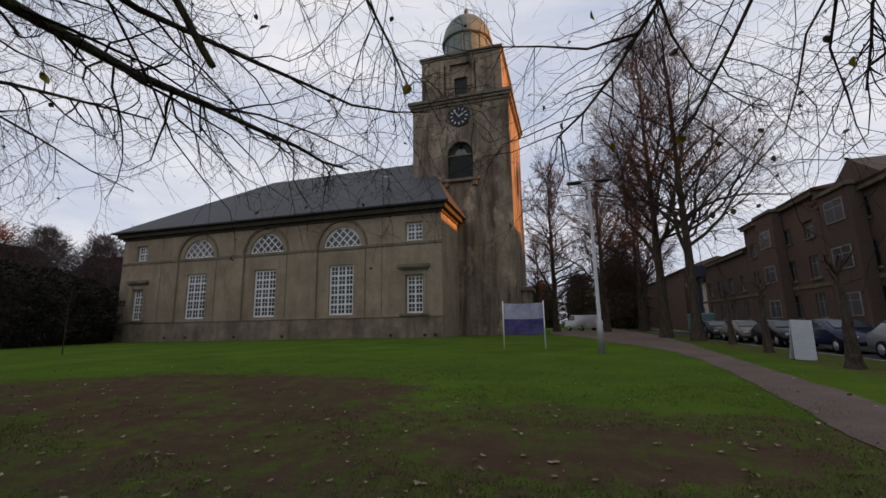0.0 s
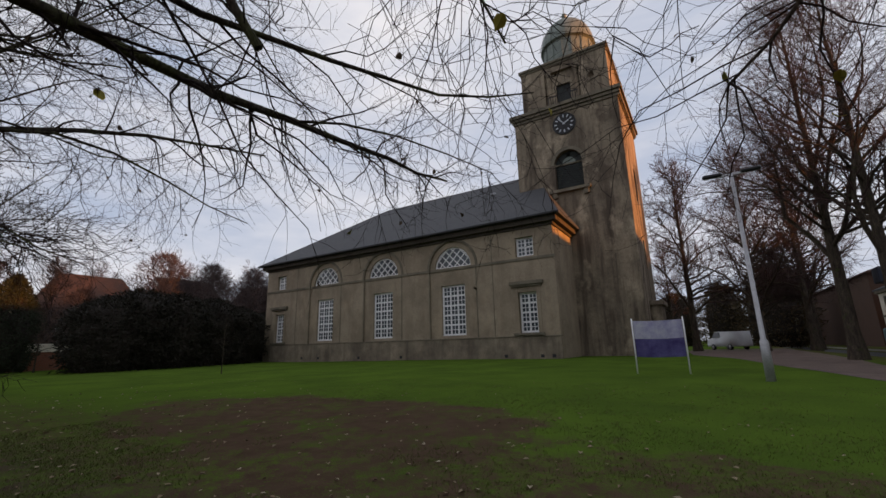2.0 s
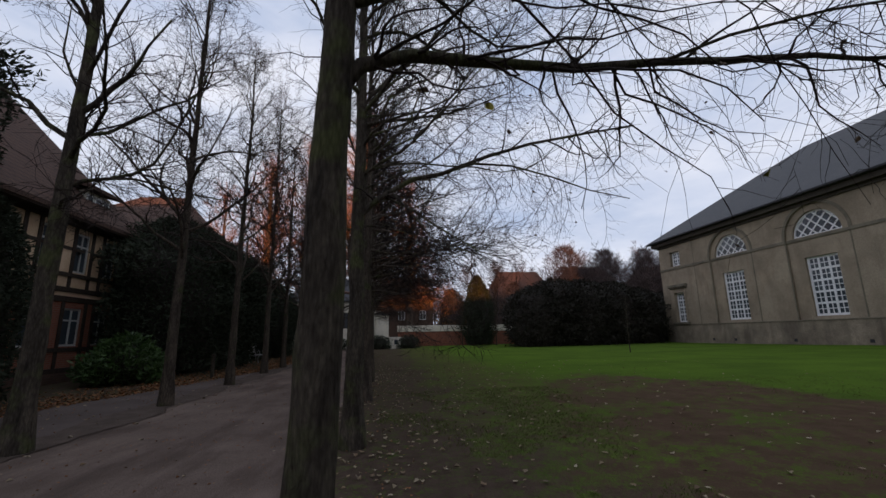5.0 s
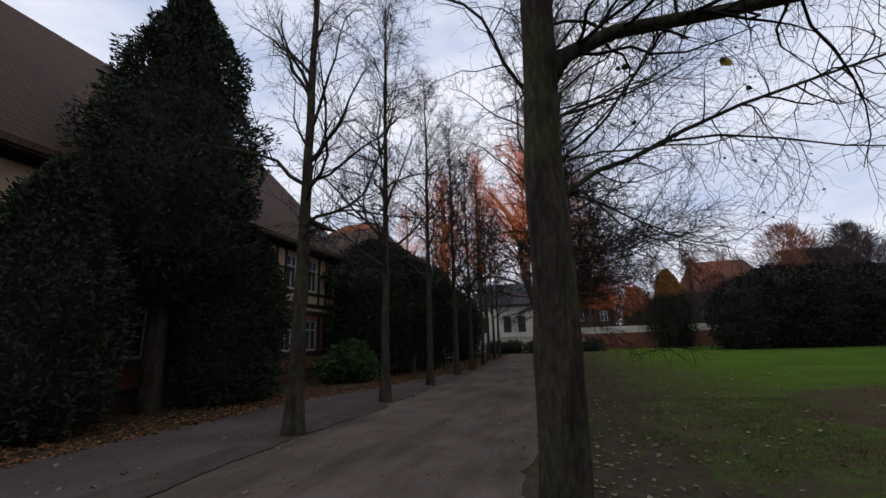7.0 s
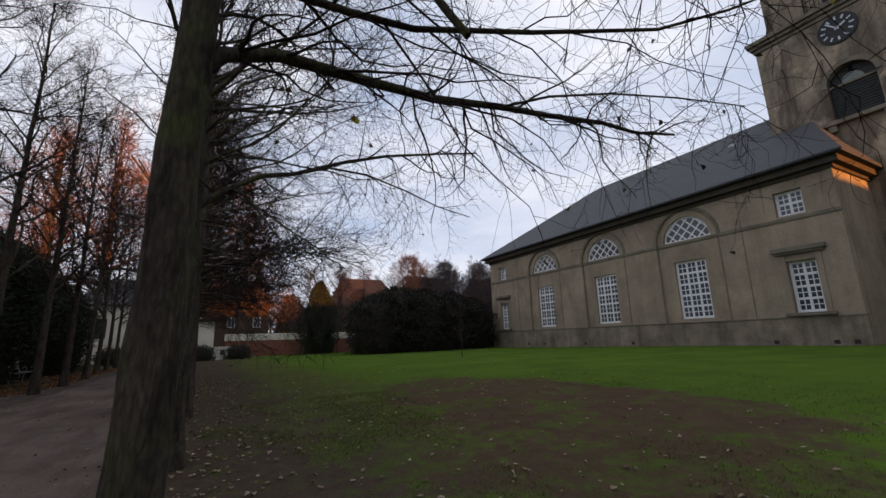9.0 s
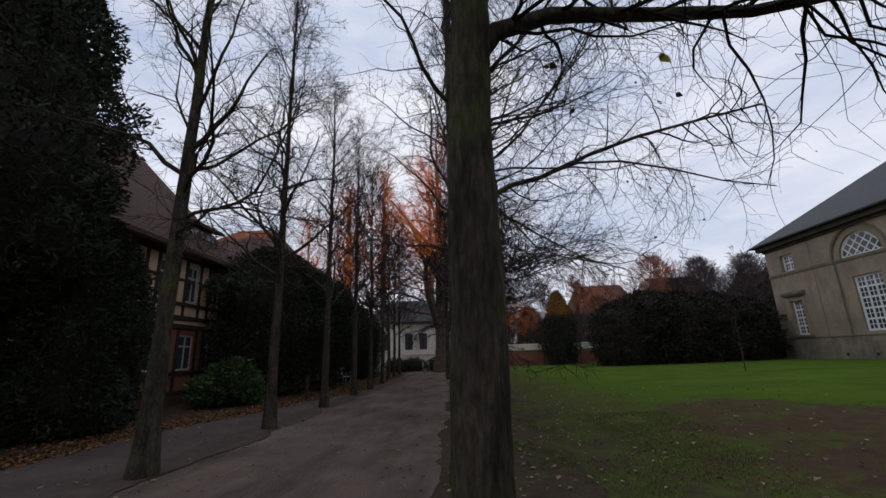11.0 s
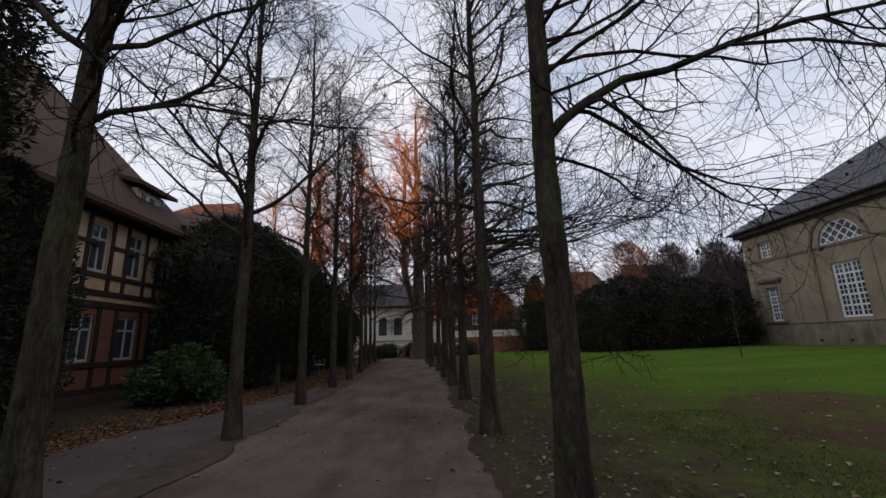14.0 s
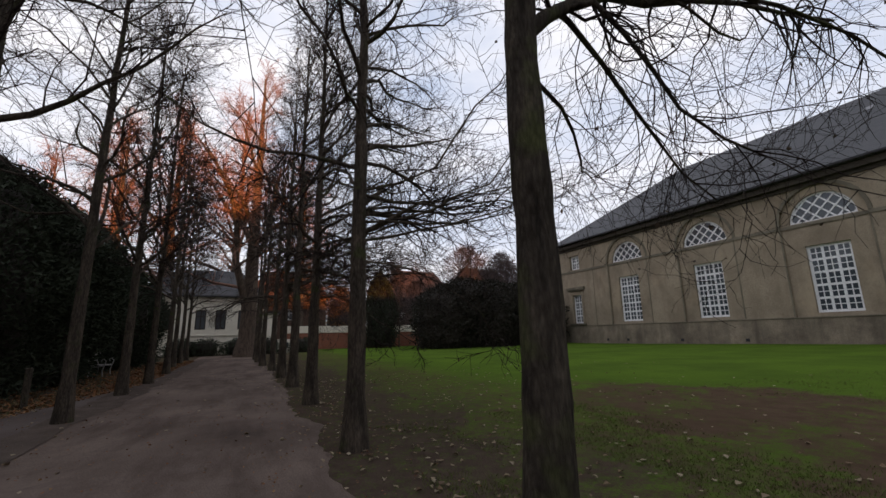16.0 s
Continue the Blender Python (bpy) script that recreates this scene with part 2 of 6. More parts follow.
def bark_mat(name, ridge, furrow, moss, amount):
    """Furrowed bark: stretched ridges, plates, and green algae in patches."""
    m = mat(name, ridge, furrow, 9, 0.95, 0, 60, stretch=(1, 1, 0.22))
    n, l = m.node_tree.nodes, m.node_tree.links
    b = n["Principled BSDF"]
    base = b.inputs["Base Color"].links[0].from_socket
    co = n.new("ShaderNodeTexCoord")
    mp, vor, ns, patch, ramp, mix = (n.new(k) for k in ("ShaderNodeMapping", "ShaderNodeTexVoronoi", "ShaderNodeTexNoise", "ShaderNodeTexNoise", "ShaderNodeValToRGB", "ShaderNodeMix"))
    mp.inputs["Scale"].default_value = (1, 1, 0.3)
    l.new(co.outputs["Object"], mp.inputs["Vector"])
    vor.inputs["Scale"].default_value, ns.inputs["Scale"].default_value, ns.inputs["Detail"].default_value = 42, 26, 8
    patch.inputs["Scale"].default_value, patch.inputs["Detail"].default_value = 3.2, 5
    for t in (vor, ns):
        l.new(mp.outputs["Vector"], t.inputs["Vector"])
    l.new(co.outputs["Object"], patch.inputs["Vector"])
    ramp.color_ramp.elements[0].position, ramp.color_ramp.elements[1].position = 0.62 - amount, 0.72 - amount * 0.5
    l.new(patch.outputs["Fac"], ramp.inputs["Fac"])
    mix.data_type = "RGBA"
    mix.inputs["B"].default_value = (*moss, 1)
    l.new(ramp.outputs["Color"], mix.inputs["Factor"])
    l.new(base, mix.inputs["A"])
    dark = n.new("ShaderNodeMix")
    dark.data_type, dark.blend_type = "RGBA", "MULTIPLY"
    dark.inputs["Factor"].default_value = 0.5
    vr = n.new("ShaderNodeValToRGB")
    vr.color_ramp.elements[0].color, vr.color_ramp.elements[1].color = (1.25, 1.25, 1.25, 1), (0.3, 0.3, 0.3, 1)
    vr.color_ramp.elements[1].position = 0.75
    l.new(vor.outputs["Distance"], vr.inputs["Fac"])
    l.new(mix.outputs["Result"], dark.inputs["A"])
    l.new(vr.outputs["Color"], dark.inputs["B"])
    l.new(dark.outputs["Result"], b.inputs["Base Color"])
    add, bp = n.new("ShaderNodeMath"), n.new("ShaderNodeBump")
    add.operation = "MULTIPLY_ADD"
    add.inputs[2].default_value = 0.0
    l.new(ns.outputs["Fac"], add.inputs[0])
    add.inputs[1].default_value = 1.0
    bp.inputs["Strength"].default_value, bp.inputs["Distance"].default_value = 1.0, 0.05
    l.new(add.outputs["Value"], bp.inputs["Height"])
    l.new(bp.outputs["Normal"], b.inputs["Normal"])
    return m


M_BARK = bark_mat("lime_bark", (0.125, 0.098, 0.074), (0.045, 0.037, 0.03), (0.075, 0.078, 0.038), 0.05)
M_MOSS = bark_mat("mossy_bark", (0.115, 0.095, 0.072), (0.036, 0.03, 0.025), (0.095, 0.1, 0.045), 0.12)
# Bark lightened so the evening glow on the far limbs reads stronger.
M_SUNBARK = bark_mat("sun_lightened_bark", (0.17, 0.125, 0.095), (0.075, 0.055, 0.043), (0.09, 0.08, 0.055), 0.0)
M_TWIG = mat("twigs", (0.034, 0.025, 0.021), (0.025, 0.019, 0.017), 2, 0.9, 0)
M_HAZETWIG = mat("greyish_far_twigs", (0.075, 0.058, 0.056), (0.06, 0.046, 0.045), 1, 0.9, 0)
# Part of the orange sun glow is put into this twig colour.
M_SUNTWIG = mat("reddish_twigs", (0.28, 0.155, 0.115), (0.2, 0.11, 0.085), 1, 0.9, 0)
M_ROADTWIG = mat("dark_reddish_twigs", (0.07, 0.043, 0.038), (0.05, 0.033, 0.03), 1, 0.9, 0)
M_BRUSH = island_mat("brown_fine_twigs", [(0.07, 0.052, 0.05), (0.09, 0.062, 0.056), (0.06, 0.047, 0.047)], 0.95)
M_GROVE = island_mat("brown_grove_foliage", [(0.05, 0.035, 0.018), (0.075, 0.048, 0.02), (0.04, 0.035, 0.02), (0.06, 0.04, 0.022)])
M_YEW = island_mat("yew_foliage", [(0.03, 0.038, 0.024), (0.04, 0.048, 0.029), (0.034, 0.042, 0.026)], 0.95)
M_RHODO = island_mat("rhododendron_leaves", [(0.04, 0.075, 0.02), (0.07, 0.12, 0.035), (0.03, 0.055, 0.018)], 0.45)
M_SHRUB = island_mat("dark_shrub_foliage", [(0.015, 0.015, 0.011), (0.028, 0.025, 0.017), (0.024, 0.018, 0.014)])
# Orange leaves that stand for the sun's glow on a distant facade.
M_GLOWLEAF = island_mat("facade_glow_foliage", [(0.16, 0.08, 0.025), (0.22, 0.10, 0.03), (0.11, 0.07, 0.03)])
M_LEAF = island_mat("fallen_leaves", [(0.09, 0.05, 0.028), (0.27, 0.22, 0.14), (0.16, 0.1, 0.055), (0.36, 0.31, 0.22)], 0.7)
M_ORANGELEAF = island_mat("orange_leaf_litter", [(0.15, 0.06, 0.025), (0.24, 0.10, 0.035), (0.11, 0.055, 0.03), (0.3, 0.17, 0.07)], 0.8)
M_DRYLEAF = island_mat("withered_leaves", [(0.06, 0.042, 0.028), (0.09, 0.06, 0.03), (0.05, 0.035, 0.025)])
M_YELLOWLEAF = island_mat("yellow_leaves", [(0.28, 0.24, 0.03), (0.33, 0.27, 0.04), (0.22, 0.21, 0.04)])
M_GRASSBLADE = island_mat("grass_blades", [(0.072, 0.11, 0.017), (0.092, 0.132, 0.02), (0.11, 0.1, 0.036), (0.075, 0.088, 0.02)])
M_STEEL = mat("galvanised_steel", (0.42, 0.42, 0.43), (0.33, 0.33, 0.34), 4, 0.5, 0.05, metal=0.5)
M_RUBBER = mat("tyre_rubber", (0.015, 0.015, 0.016), None, 8, 0.9, 0.1)
M_PURPLE = mat("purple_banner_print", (0.085, 0.065, 0.22), (0.2, 0.18, 0.4), 2.2, 0.7, 0.05)
M_PALEBANNER = mat("pale_banner_print", (0.7, 0.7, 0.78), (0.38, 0.36, 0.58), 2.2, 0.7, 0.05)
M_BOARD = mat("white_board", (0.52, 0.54, 0.58), (0.46, 0.48, 0.52), 2, 0.6, 0.05)
M_TEAL = mat("teal_tarpaulin", (0.10, 0.19, 0.20), (0.08, 0.15, 0.16), 2, 0.6, 0.1)
M_BLUE = mat("dark_blue_paint", (0.03, 0.037, 0.058), (0.022, 0.028, 0.045), 2, 0.6, 0.1)


def lawn_material():
    """Turf with worn earthy patches between the trees and the open green by the church."""
    m = mat("lawn", (0.08, 0.132, 0.019), (0.054, 0.088, 0.016), 0.4, 0.95, 0.7, 40, world_co=True)
    n, l = m.node_tree.nodes, m.node_tree.links
    b = n["Principled BSDF"]
    turf = b.inputs["Base Color"].links[0].from_socket
    g, sep = n.new("ShaderNodeNewGeometry"), n.new("ShaderNodeSeparateXYZ")
    l.new(g.outputs["Position"], sep.inputs["Vector"])

    def math_node(op, a, c, clamp=False):
        k = n.new("ShaderNodeMath")
        k.operation, k.use_clamp = op, clamp
        for i, v in enumerate((a, c)):
            if isinstance(v, (int, float)):
                k.inputs[i].default_value = v
            else:
                l.new(v, k.inputs[i])
        return k.outputs["Value"]

    def noise_at(scale, detail=5, stretch=(1, 1, 1)):
        mp, t = n.new("ShaderNodeMapping"), n.new("ShaderNodeTexNoise")
        mp.inputs["Scale"].default_value = stretch
        t.inputs["Scale"].default_value, t.inputs["Detail"].default_value, t.inputs["Roughness"].default_value = scale, detail, 0.65
        l.new(g.outputs["Position"], mp.inputs["Vector"])
        l.new(mp.outputs["Vector"], t.inputs["Vector"])
        return t.outputs["Fac"]

    def oval(cx, cy, a, b):
        """1 inside an uneven oval, 0 outside."""
        dx = math_node("DIVIDE", math_node("SUBTRACT", sep.outputs["X"], cx), a)
        dy = math_node("DIVIDE", math_node("SUBTRACT", sep.outputs["Y"], cy), b)
        r2 = math_node("ADD", math_node("MULTIPLY", dx, dx), math_node("MULTIPLY", dy, dy))
        rough = math_node("MULTIPLY", math_node("SUBTRACT", noise_at(0.45, 6), 0.5), 2.6)
        return math_node("MULTIPLY", math_node("SUBTRACT", 1.05, math_node("ADD", r2, rough)), 2.6, True)

    worn = math_node("MAXIMUM", math_node("MAXIMUM", oval(-9.0, 7.5, 6.6, 3.0), oval(-0.9, 5.3, 2.5, 1.2)), math_node("MULTIPLY", oval(-5.4, 4.3, 3.2, 1.5), 0.85))
    worn = math_node("MULTIPLY", worn, math_node("MULTIPLY", math_node("SUBTRACT", noise_at(0.8, 6), 0.21), 2.8, True))
    under = math_node("MULTIPLY", math_node("SUBTRACT", 4.2, math_node("ADD", sep.outputs["Y"], math_node("MULTIPLY", math_node("SUBTRACT", noise_at(0.7), 0.5), 5.0))), 0.5, True)
    west = math_node("MULTIPLY", math_node("SUBTRACT", 3.0, sep.outputs["X"]), 0.5, True)
    thinned = math_node("MULTIPLY", math_node("MULTIPLY", math_node("SUBTRACT", 9.5, math_node("ADD", sep.outputs["Y"], math_node("MULTIPLY", noise_at(0.5), 4.0))), 0.3, True), 0.52)
    verge = math_node("MULTIPLY", math_node("MULTIPLY", math_node("SUBTRACT", sep.outputs["X"], 4.4), 0.8, True), 0.5)
    near = math_node("MULTIPLY", math_node("MAXIMUM", oval(-1.0, 4.6, 6.0, 3.0), oval(0.9, 4.9, 2.4, 1.1)), 0.55)
    worn = math_node("MAXIMUM", math_node("MAXIMUM", worn, near), math_node("MAXIMUM", thinned, verge))
    total = math_node("MAXIMUM", worn, math_node("MULTIPLY", math_node("MULTIPLY", under, west), 0.85))
    tuft = math_node("ADD", math_node("MULTIPLY", math_node("SUBTRACT", noise_at(4.5, 5), 0.5), 2.6), math_node("MULTIPLY", math_node("SUBTRACT", noise_at(26.0, 3), 0.5), 2.4))
    some = math_node("MULTIPLY", total, 3.0, True)
    total = math_node("MULTIPLY", some, math_node("ADD", math_node("MULTIPLY", total, 1.32), math_node("SUBTRACT", tuft, 0.11), True), True)
    dirt = n.new("ShaderNodeValToRGB")
    dirt.color_ramp.elements[0].color, dirt.color_ramp.elements[1].color = (0.042, 0.028, 0.018, 1), (0.11, 0.073, 0.05, 1)
    l.new(noise_at(3.0), dirt.inputs["Fac"])
    sand, soil = n.new("ShaderNodeValToRGB"), n.new("ShaderNodeMix")
    sand.color_ramp.elements[0].color, sand.color_ramp.elements[1].color = (0.032, 0.023, 0.017, 1), (0.1, 0.072, 0.056, 1)
    l.new(noise_at(5.0), sand.inputs["Fac"])
    soil.data_type = "RGBA"
    l.new(math_node("MULTIPLY", under, west), soil.inputs["Factor"])
    l.new(dirt.outputs["Color"], soil.inputs["A"])
    l.new(sand.outputs["Color"], soil.inputs["B"])
    mix = n.new("ShaderNodeMix")
    mix.data_type = "RGBA"
    l.new(total, mix.inputs["Factor"])
    l.new(turf, mix.inputs["A"])
    l.new(soil.outputs["Result"], mix.inputs["B"])
    l.new(mix.outputs["Result"], b.inputs["Base Color"])
    return m


M_LAWN = lawn_material()
M_LAWN.node_tree.nodes["Principled BSDF"].inputs["Specular IOR Level"].default_value = 0.0


# ---- building helpers ----
ROOT = {}


def thing(name, place, label, category="", group="", kind=""):
    ob = new(name)
    ob.location = place
    ob.empty_display_size = 0.2
    ROOT[ob.name] = Vector(place)
    return tagged(ob, label, category, group, kind)


def part(name, bm, material, parent, label="", smooth=False):
    """One bmesh, in world metres, as one mesh object under a thing or a part."""
    me = bpy.data.meshes.new(name)
    root = ROOT[parent.name]
    bmesh.ops.translate(bm, verts=bm.verts, vec=-root)
    bm.to_mesh(me)
    bm.free()
    return part_mesh(name, me, material, parent, label, smooth)


def part_mesh(name, me, material, parent, label="", smooth=False, at=None):
    if material and not me.materials:
        me.materials.append(material)
    if smooth:
        me.shade_smooth()
    ob = new(name, me)
    ob.parent = parent
    ROOT[ob.name] = ROOT[parent.name]
    if at is not None:
        ob.location = Vector(at) - (ROOT[parent.name] if parent.type == "EMPTY" else Vector(ROOT[parent.name]))
    return tagged(ob, label)


def solid(name, bm, material, label, category="", kind="", smooth=False):
    me = bpy.data.meshes.new(name)
    bm.to_mesh(me)
    bm.free()
    me.materials.append(material)
    if smooth:
        me.shade_smooth()
    return tagged(new(name, me), label, category, "", kind)


def box(bm, x0, x1, y0, y1, z0, z1):
    v = [bm.verts.new(p) for p in ((x0, y0, z0), (x1, y0, z0), (x1, y1, z0), (x0, y1, z0), (x0, y0, z1), (x1, y0, z1), (x1, y1, z1), (x0, y1, z1))]
    for f in ((3, 2, 1, 0), (4, 5, 6, 7), (0, 1, 5, 4), (1, 2, 6, 5), (2, 3, 7, 6), (3, 0, 4, 7)):
        bm.faces.new([v[i] for i in f])
    return v


def boxes(*rows):
    bm = bmesh.new()
    for r in rows:
        box(bm, *r)
    return bm


def worn(bm, width=0.01):
    bmesh.ops.bevel(bm, geom=list(bm.edges), offset=width, segments=1, affect="EDGES", profile=0.5)
    return bm


def lathe(profile, cx, cy, n=20):
    """A turned shape from (radius, height) pairs."""
    bm = bmesh.new()
    rings = []
    for r, z in profile:
        rings.append([bm.verts.new((cx + r * math.cos(2 * math.pi * k / n), cy + r * math.sin(2 * math.pi * k / n), z)) for k in range(n)])
    for a, b in zip(rings, rings[1:]):
        for k in range(n):
            bm.faces.new((a[k], a[(k + 1) % n], b[(k + 1) % n], b[k]))
    bm.faces.new(list(reversed(rings[0])))
    bm.faces.new(rings[-1])
    return bm


def prism(bm, outline, y0, y1):
    """Outline in (x, z), pushed from y0 to y1."""
    a = [bm.verts.new((x, y0, z)) for x, z in outline]
    b = [bm.verts.new((x, y1, z)) for x, z in outline]
    bm.faces.new(a)
    bm.faces.new(list(reversed(b)))
    k = len(a)
    for i in range(k):
        bm.faces.new((a[(i + 1) % k], a[i], b[i], b[(i + 1) % k]))


def pierced(x0, x1, z0, z1, y0, y1, openings, arches=(), n=14):
    """A wall along x with openings (x0, x1, z0, z1) cut right through; arches: (centre, foot, radius) half rounds."""
    bm = bmesh.new()
    rects = list(openings) + [(c - r, c + r, f, f + r) for c, f, r in arches]
    xs = sorted({x0, x1, *[v for r in rects for v in r[:2]]})
    zs = sorted({z0, z1, *[v for r in rects for v in r[2:]]})

    def hole(xa, xb, za, zb):
        cx, cz = (xa + xb) / 2, (za + zb) / 2
        return any(r[0] < cx < r[1] and r[2] < cz < r[3] for r in rects)

    cells = {(i, k): not hole(xs[i], xs[i + 1], zs[k], zs[k + 1]) for i in range(len(xs) - 1) for k in range(len(zs) - 1)}
    quad = lambda *p: bm.faces.new([bm.verts.new(q) for q in p])
    for (i, k), full in cells.items():
        if not full:
            continue
        xa, xb, za, zb = xs[i], xs[i + 1], zs[k], zs[k + 1]
        quad((xa, y0, za), (xb, y0, za), (xb, y0, zb), (xa, y0, zb))
        quad((xb, y1, za), (xa, y1, za), (xa, y1, zb), (xb, y1, zb))
        if not cells.get((i - 1, k), False):
            quad((xa, y1, za), (xa, y0, za), (xa, y0, zb), (xa, y1, zb))
        if not cells.get((i + 1, k), False):
            quad((xb, y0, za), (xb, y1, za), (xb, y1, zb), (xb, y0, zb))
        if not cells.get((i, k - 1), False):
            quad((xa, y1, za), (xb, y1, za), (xb, y0, za), (xa, y0, za))
        if not cells.get((i, k + 1), False):
            quad((xa, y0, zb), (xb, y0, zb), (xb, y1, zb), (xa, y1, zb))
    for c, f, r in arches:
        for s in (-1, 1):
            arc = [(c + s * r * math.cos(a * math.pi / 2 / n), f + r * math.sin(a * math.pi / 2 / n)) for a in range(n + 1)]
            for (xa, za), (xb, zb) in zip(arc, arc[1:]):
                for y, flip in ((y0, s < 0), (y1, s > 0)):
                    p = [(xa, y, za), (xb, y, zb), (c + s * r, y, f + r)]
                    quad(*(p if not flip else p[::-1]))
                p = [(xa, y0, za), (xa, y1, za), (xb, y1, zb), (xb, y0, zb)]
                quad(*(p if s > 0 else p[::-1]))
    bmesh.ops.remove_doubles(bm, verts=bm.verts, dist=0.0005)
    bmesh.ops.recalc_face_normals(bm, faces=bm.faces)
    return bm


def smoothstep(a, b, x):
    t = min(1.0, max(0.0, (x - a) / (b - a)))
    return t * t * (3 - 2 * t)


def ground_z(x, y):
    """Height of the turf: it rises gently from the avenue to the church; the road bed lies lower."""
    top = 0.42 - 0.17 * smoothstep(-15, -42, x)
    z = top * min(1.0, max(0.0, (y - 1.0) / 29.0)) * smoothstep(0.3, 4.0, y - 0.03 * x) + 0.025 * noise.noise((x * 0.25, y * 0.25, 0))
    if 7.36 < x < 13.2:
        z = -0.15
    elif 6.9 < x < 16:
        z = min(z, 0.2)
    return z


def avenue_left(x):
    return -6.6 + 2.35 * min(1.0, max(0.0, (-10.5 - x) / 12.5)) + 0.02 * min(0, x + 25) + 0.16 * noise.noise((x * 0.35, 3.1, 0))


def avenue_right(x):
    return 0.5 + 0.016 * x + 0.16 * noise.noise((x * 0.5, 7.7, 0))



# ---- ground ----
def build_ground():
    fine_x = list(np.arange(-60, 7.0, 0.8)) + [7.0, 7.35, 7.37, 9, 11, 13.19, 13.21, 15]
    xs = [-2500, -900, -400, -200, -120, -90, -75, -66] + fine_x + [18, 22, 30, 45, 70, 120, 250, 600, 2500]
    ys = [-2500, -900, -400, -200, -120, -70, -45, -32, -26, -22, -18, -15] + list(np.arange(-13, 35, 0.6)) + [36, 38, 41, 45, 50, 56, 64, 75, 90, 120, 200, 400, 900, 2500]
    pts = [(x, y, ground_z(x, y)) for y in ys for x in xs]
    w = len(xs)
    faces = [(j * w + i, j * w + i + 1, (j + 1) * w + i + 1, (j + 1) * w + i) for j in range(len(ys) - 1) for i in range(w - 1)]
    me = bpy.data.meshes.new("ground")
    me.from_pydata(pts, [], faces)
    me.materials.append(M_LAWN)
    me.shade_smooth()
    tagged(new("ground", me), "short green churchyard lawn with bare worn earth", "lawn", kind="structure")


def strip(name, rows, material, label, kind="structure", lift=0.012):
    """A ground strip from cross rows of (x, y) pairs, laid over the turf."""
    pts = [(x, y, ground_z(x, y) + lift) for row in rows for x, y in row]
    w = len(rows[0])
    faces = [(j * w + i, j * w + i + 1, (j + 1) * w + i + 1, (j + 1) * w + i) for j in range(len(rows) - 1) for i in range(w - 1)]
    me = bpy.data.meshes.new(name)
    me.from_pydata(pts, [], faces)
    me.materials.append(material)
    me.shade_smooth()
    return tagged(new(name, me), label, "path", kind=kind)


def ragged(x, seed):
    """Uneven trodden edge of the gravel."""
    return 0.22 * noise.noise((x * 0.7, seed, 0.0)) + 0.12 * noise.noise((x * 2.7, seed, 4.0)) + 0.05 * noise.noise((x * 7.0, seed, 8.0))


build_ground()
strip("avenue_path", [[(x, avenue_right(x) + ragged(x, 3.0) + (avenue_left(x) - ragged(x, 9.0) - avenue_right(x) - ragged(x, 3.0)) * k / 9) for k in range(10)] for x in np.arange(7, -47.5, -0.15)], M_GRAVEL, "brown fine gravel avenue path with scattered leaves")
strip("side_lane", [[(x, -4.05 + (avenue_left(x) - ragged(x, 9.0) + 0.06 + 4.05) * k / 4) for k in range(5)] for x in np.arange(7, -20.6, -0.15)], M_LANE, "darker worn lane between the lime trees and the verge", lift=0.018)
strip("soil_band", [[(x, -3.82 + (k - 1.5) * (0.26 + 0.12 * noise.noise((x * 0.45, 1.7, 0))) + 0.7 * ragged(x, 14.0 + 0.4 * k)) for k in range(4)] for x in np.arange(5, -42, -0.15)], M_SOIL, "uneven band of bare dark soil between the lime trees", lift=0.026)
PATH_Y = (0.5, 7.0, 10.4, 15.0, 18.0, 23.0, 32.0, 39.0, 52.0, 62.0)
PATH_LEFT = (1.35, 2.05, 2.48, 2.85, 2.75, 1.6, -0.3, -2.4, -3.2, -3.0)  # widens into the forecourt beside the tower
PATH_RIGHT = (2.7, 3.3, 3.56, 3.85, 4.1, 4.5, 4.9, 5.2, 5.6, 5.9)
footpath_rows = []
for y in np.arange(0.5, 62, 0.25):
    left = float(np.interp(y, PATH_Y, PATH_LEFT)) + 0.35 * ragged(y, 31.0)
    right = float(np.interp(y, PATH_Y, PATH_RIGHT)) + 0.5 * ragged(y, 37.0)
    footpath_rows.append([(left + (right - left) * k / 6, float(y)) for k in range(7)])
strip("footpath", footpath_rows, M_FOOTPATH, "trodden reddish gravel footpath beside the lawn")
road = bmesh.new()
box(road, 7.48, 13.1, -120, 220, -0.3, -0.1)
solid("road", road, M_ASPHALT, "dark asphalt street with parked cars", "road", "structure")
kerb = thing("kerb", (7.42, 0, 0.06), "row of grey kerb stones along the street", "kerb", kind="structure")
kerb_bm = worn(boxes((-0.06, 0.06, -0.49, 0.49, -0.2, 0.14)), 0.012)
kerb_me = bpy.data.meshes.new("kerb_stone")
kerb_bm.to_mesh(kerb_me)
kerb_bm.free()
for k in range(60):
    part_mesh("kerb_stone", kerb_me, M_KERB, kerb, at=(7.42, 2 + k, 0.06))
pav = bmesh.new()
box(pav, 13.2, 16.0, -120, 220, -0.1, 0.19)
solid("pavement", pav, M_KERB, "grey pavement in front of the brick houses", "pavement", "structure")


# ---- church: nave with five bays, square tower with dome ----
W, XL, XR, BASE = 33.0, -46.3, -10.65, 0.4
HALF = 10.8
MID = -28.13
church = thing("church", (MID, W + HALF, BASE), "weathered sandy stucco church with slate roof and square clock tower", "church")


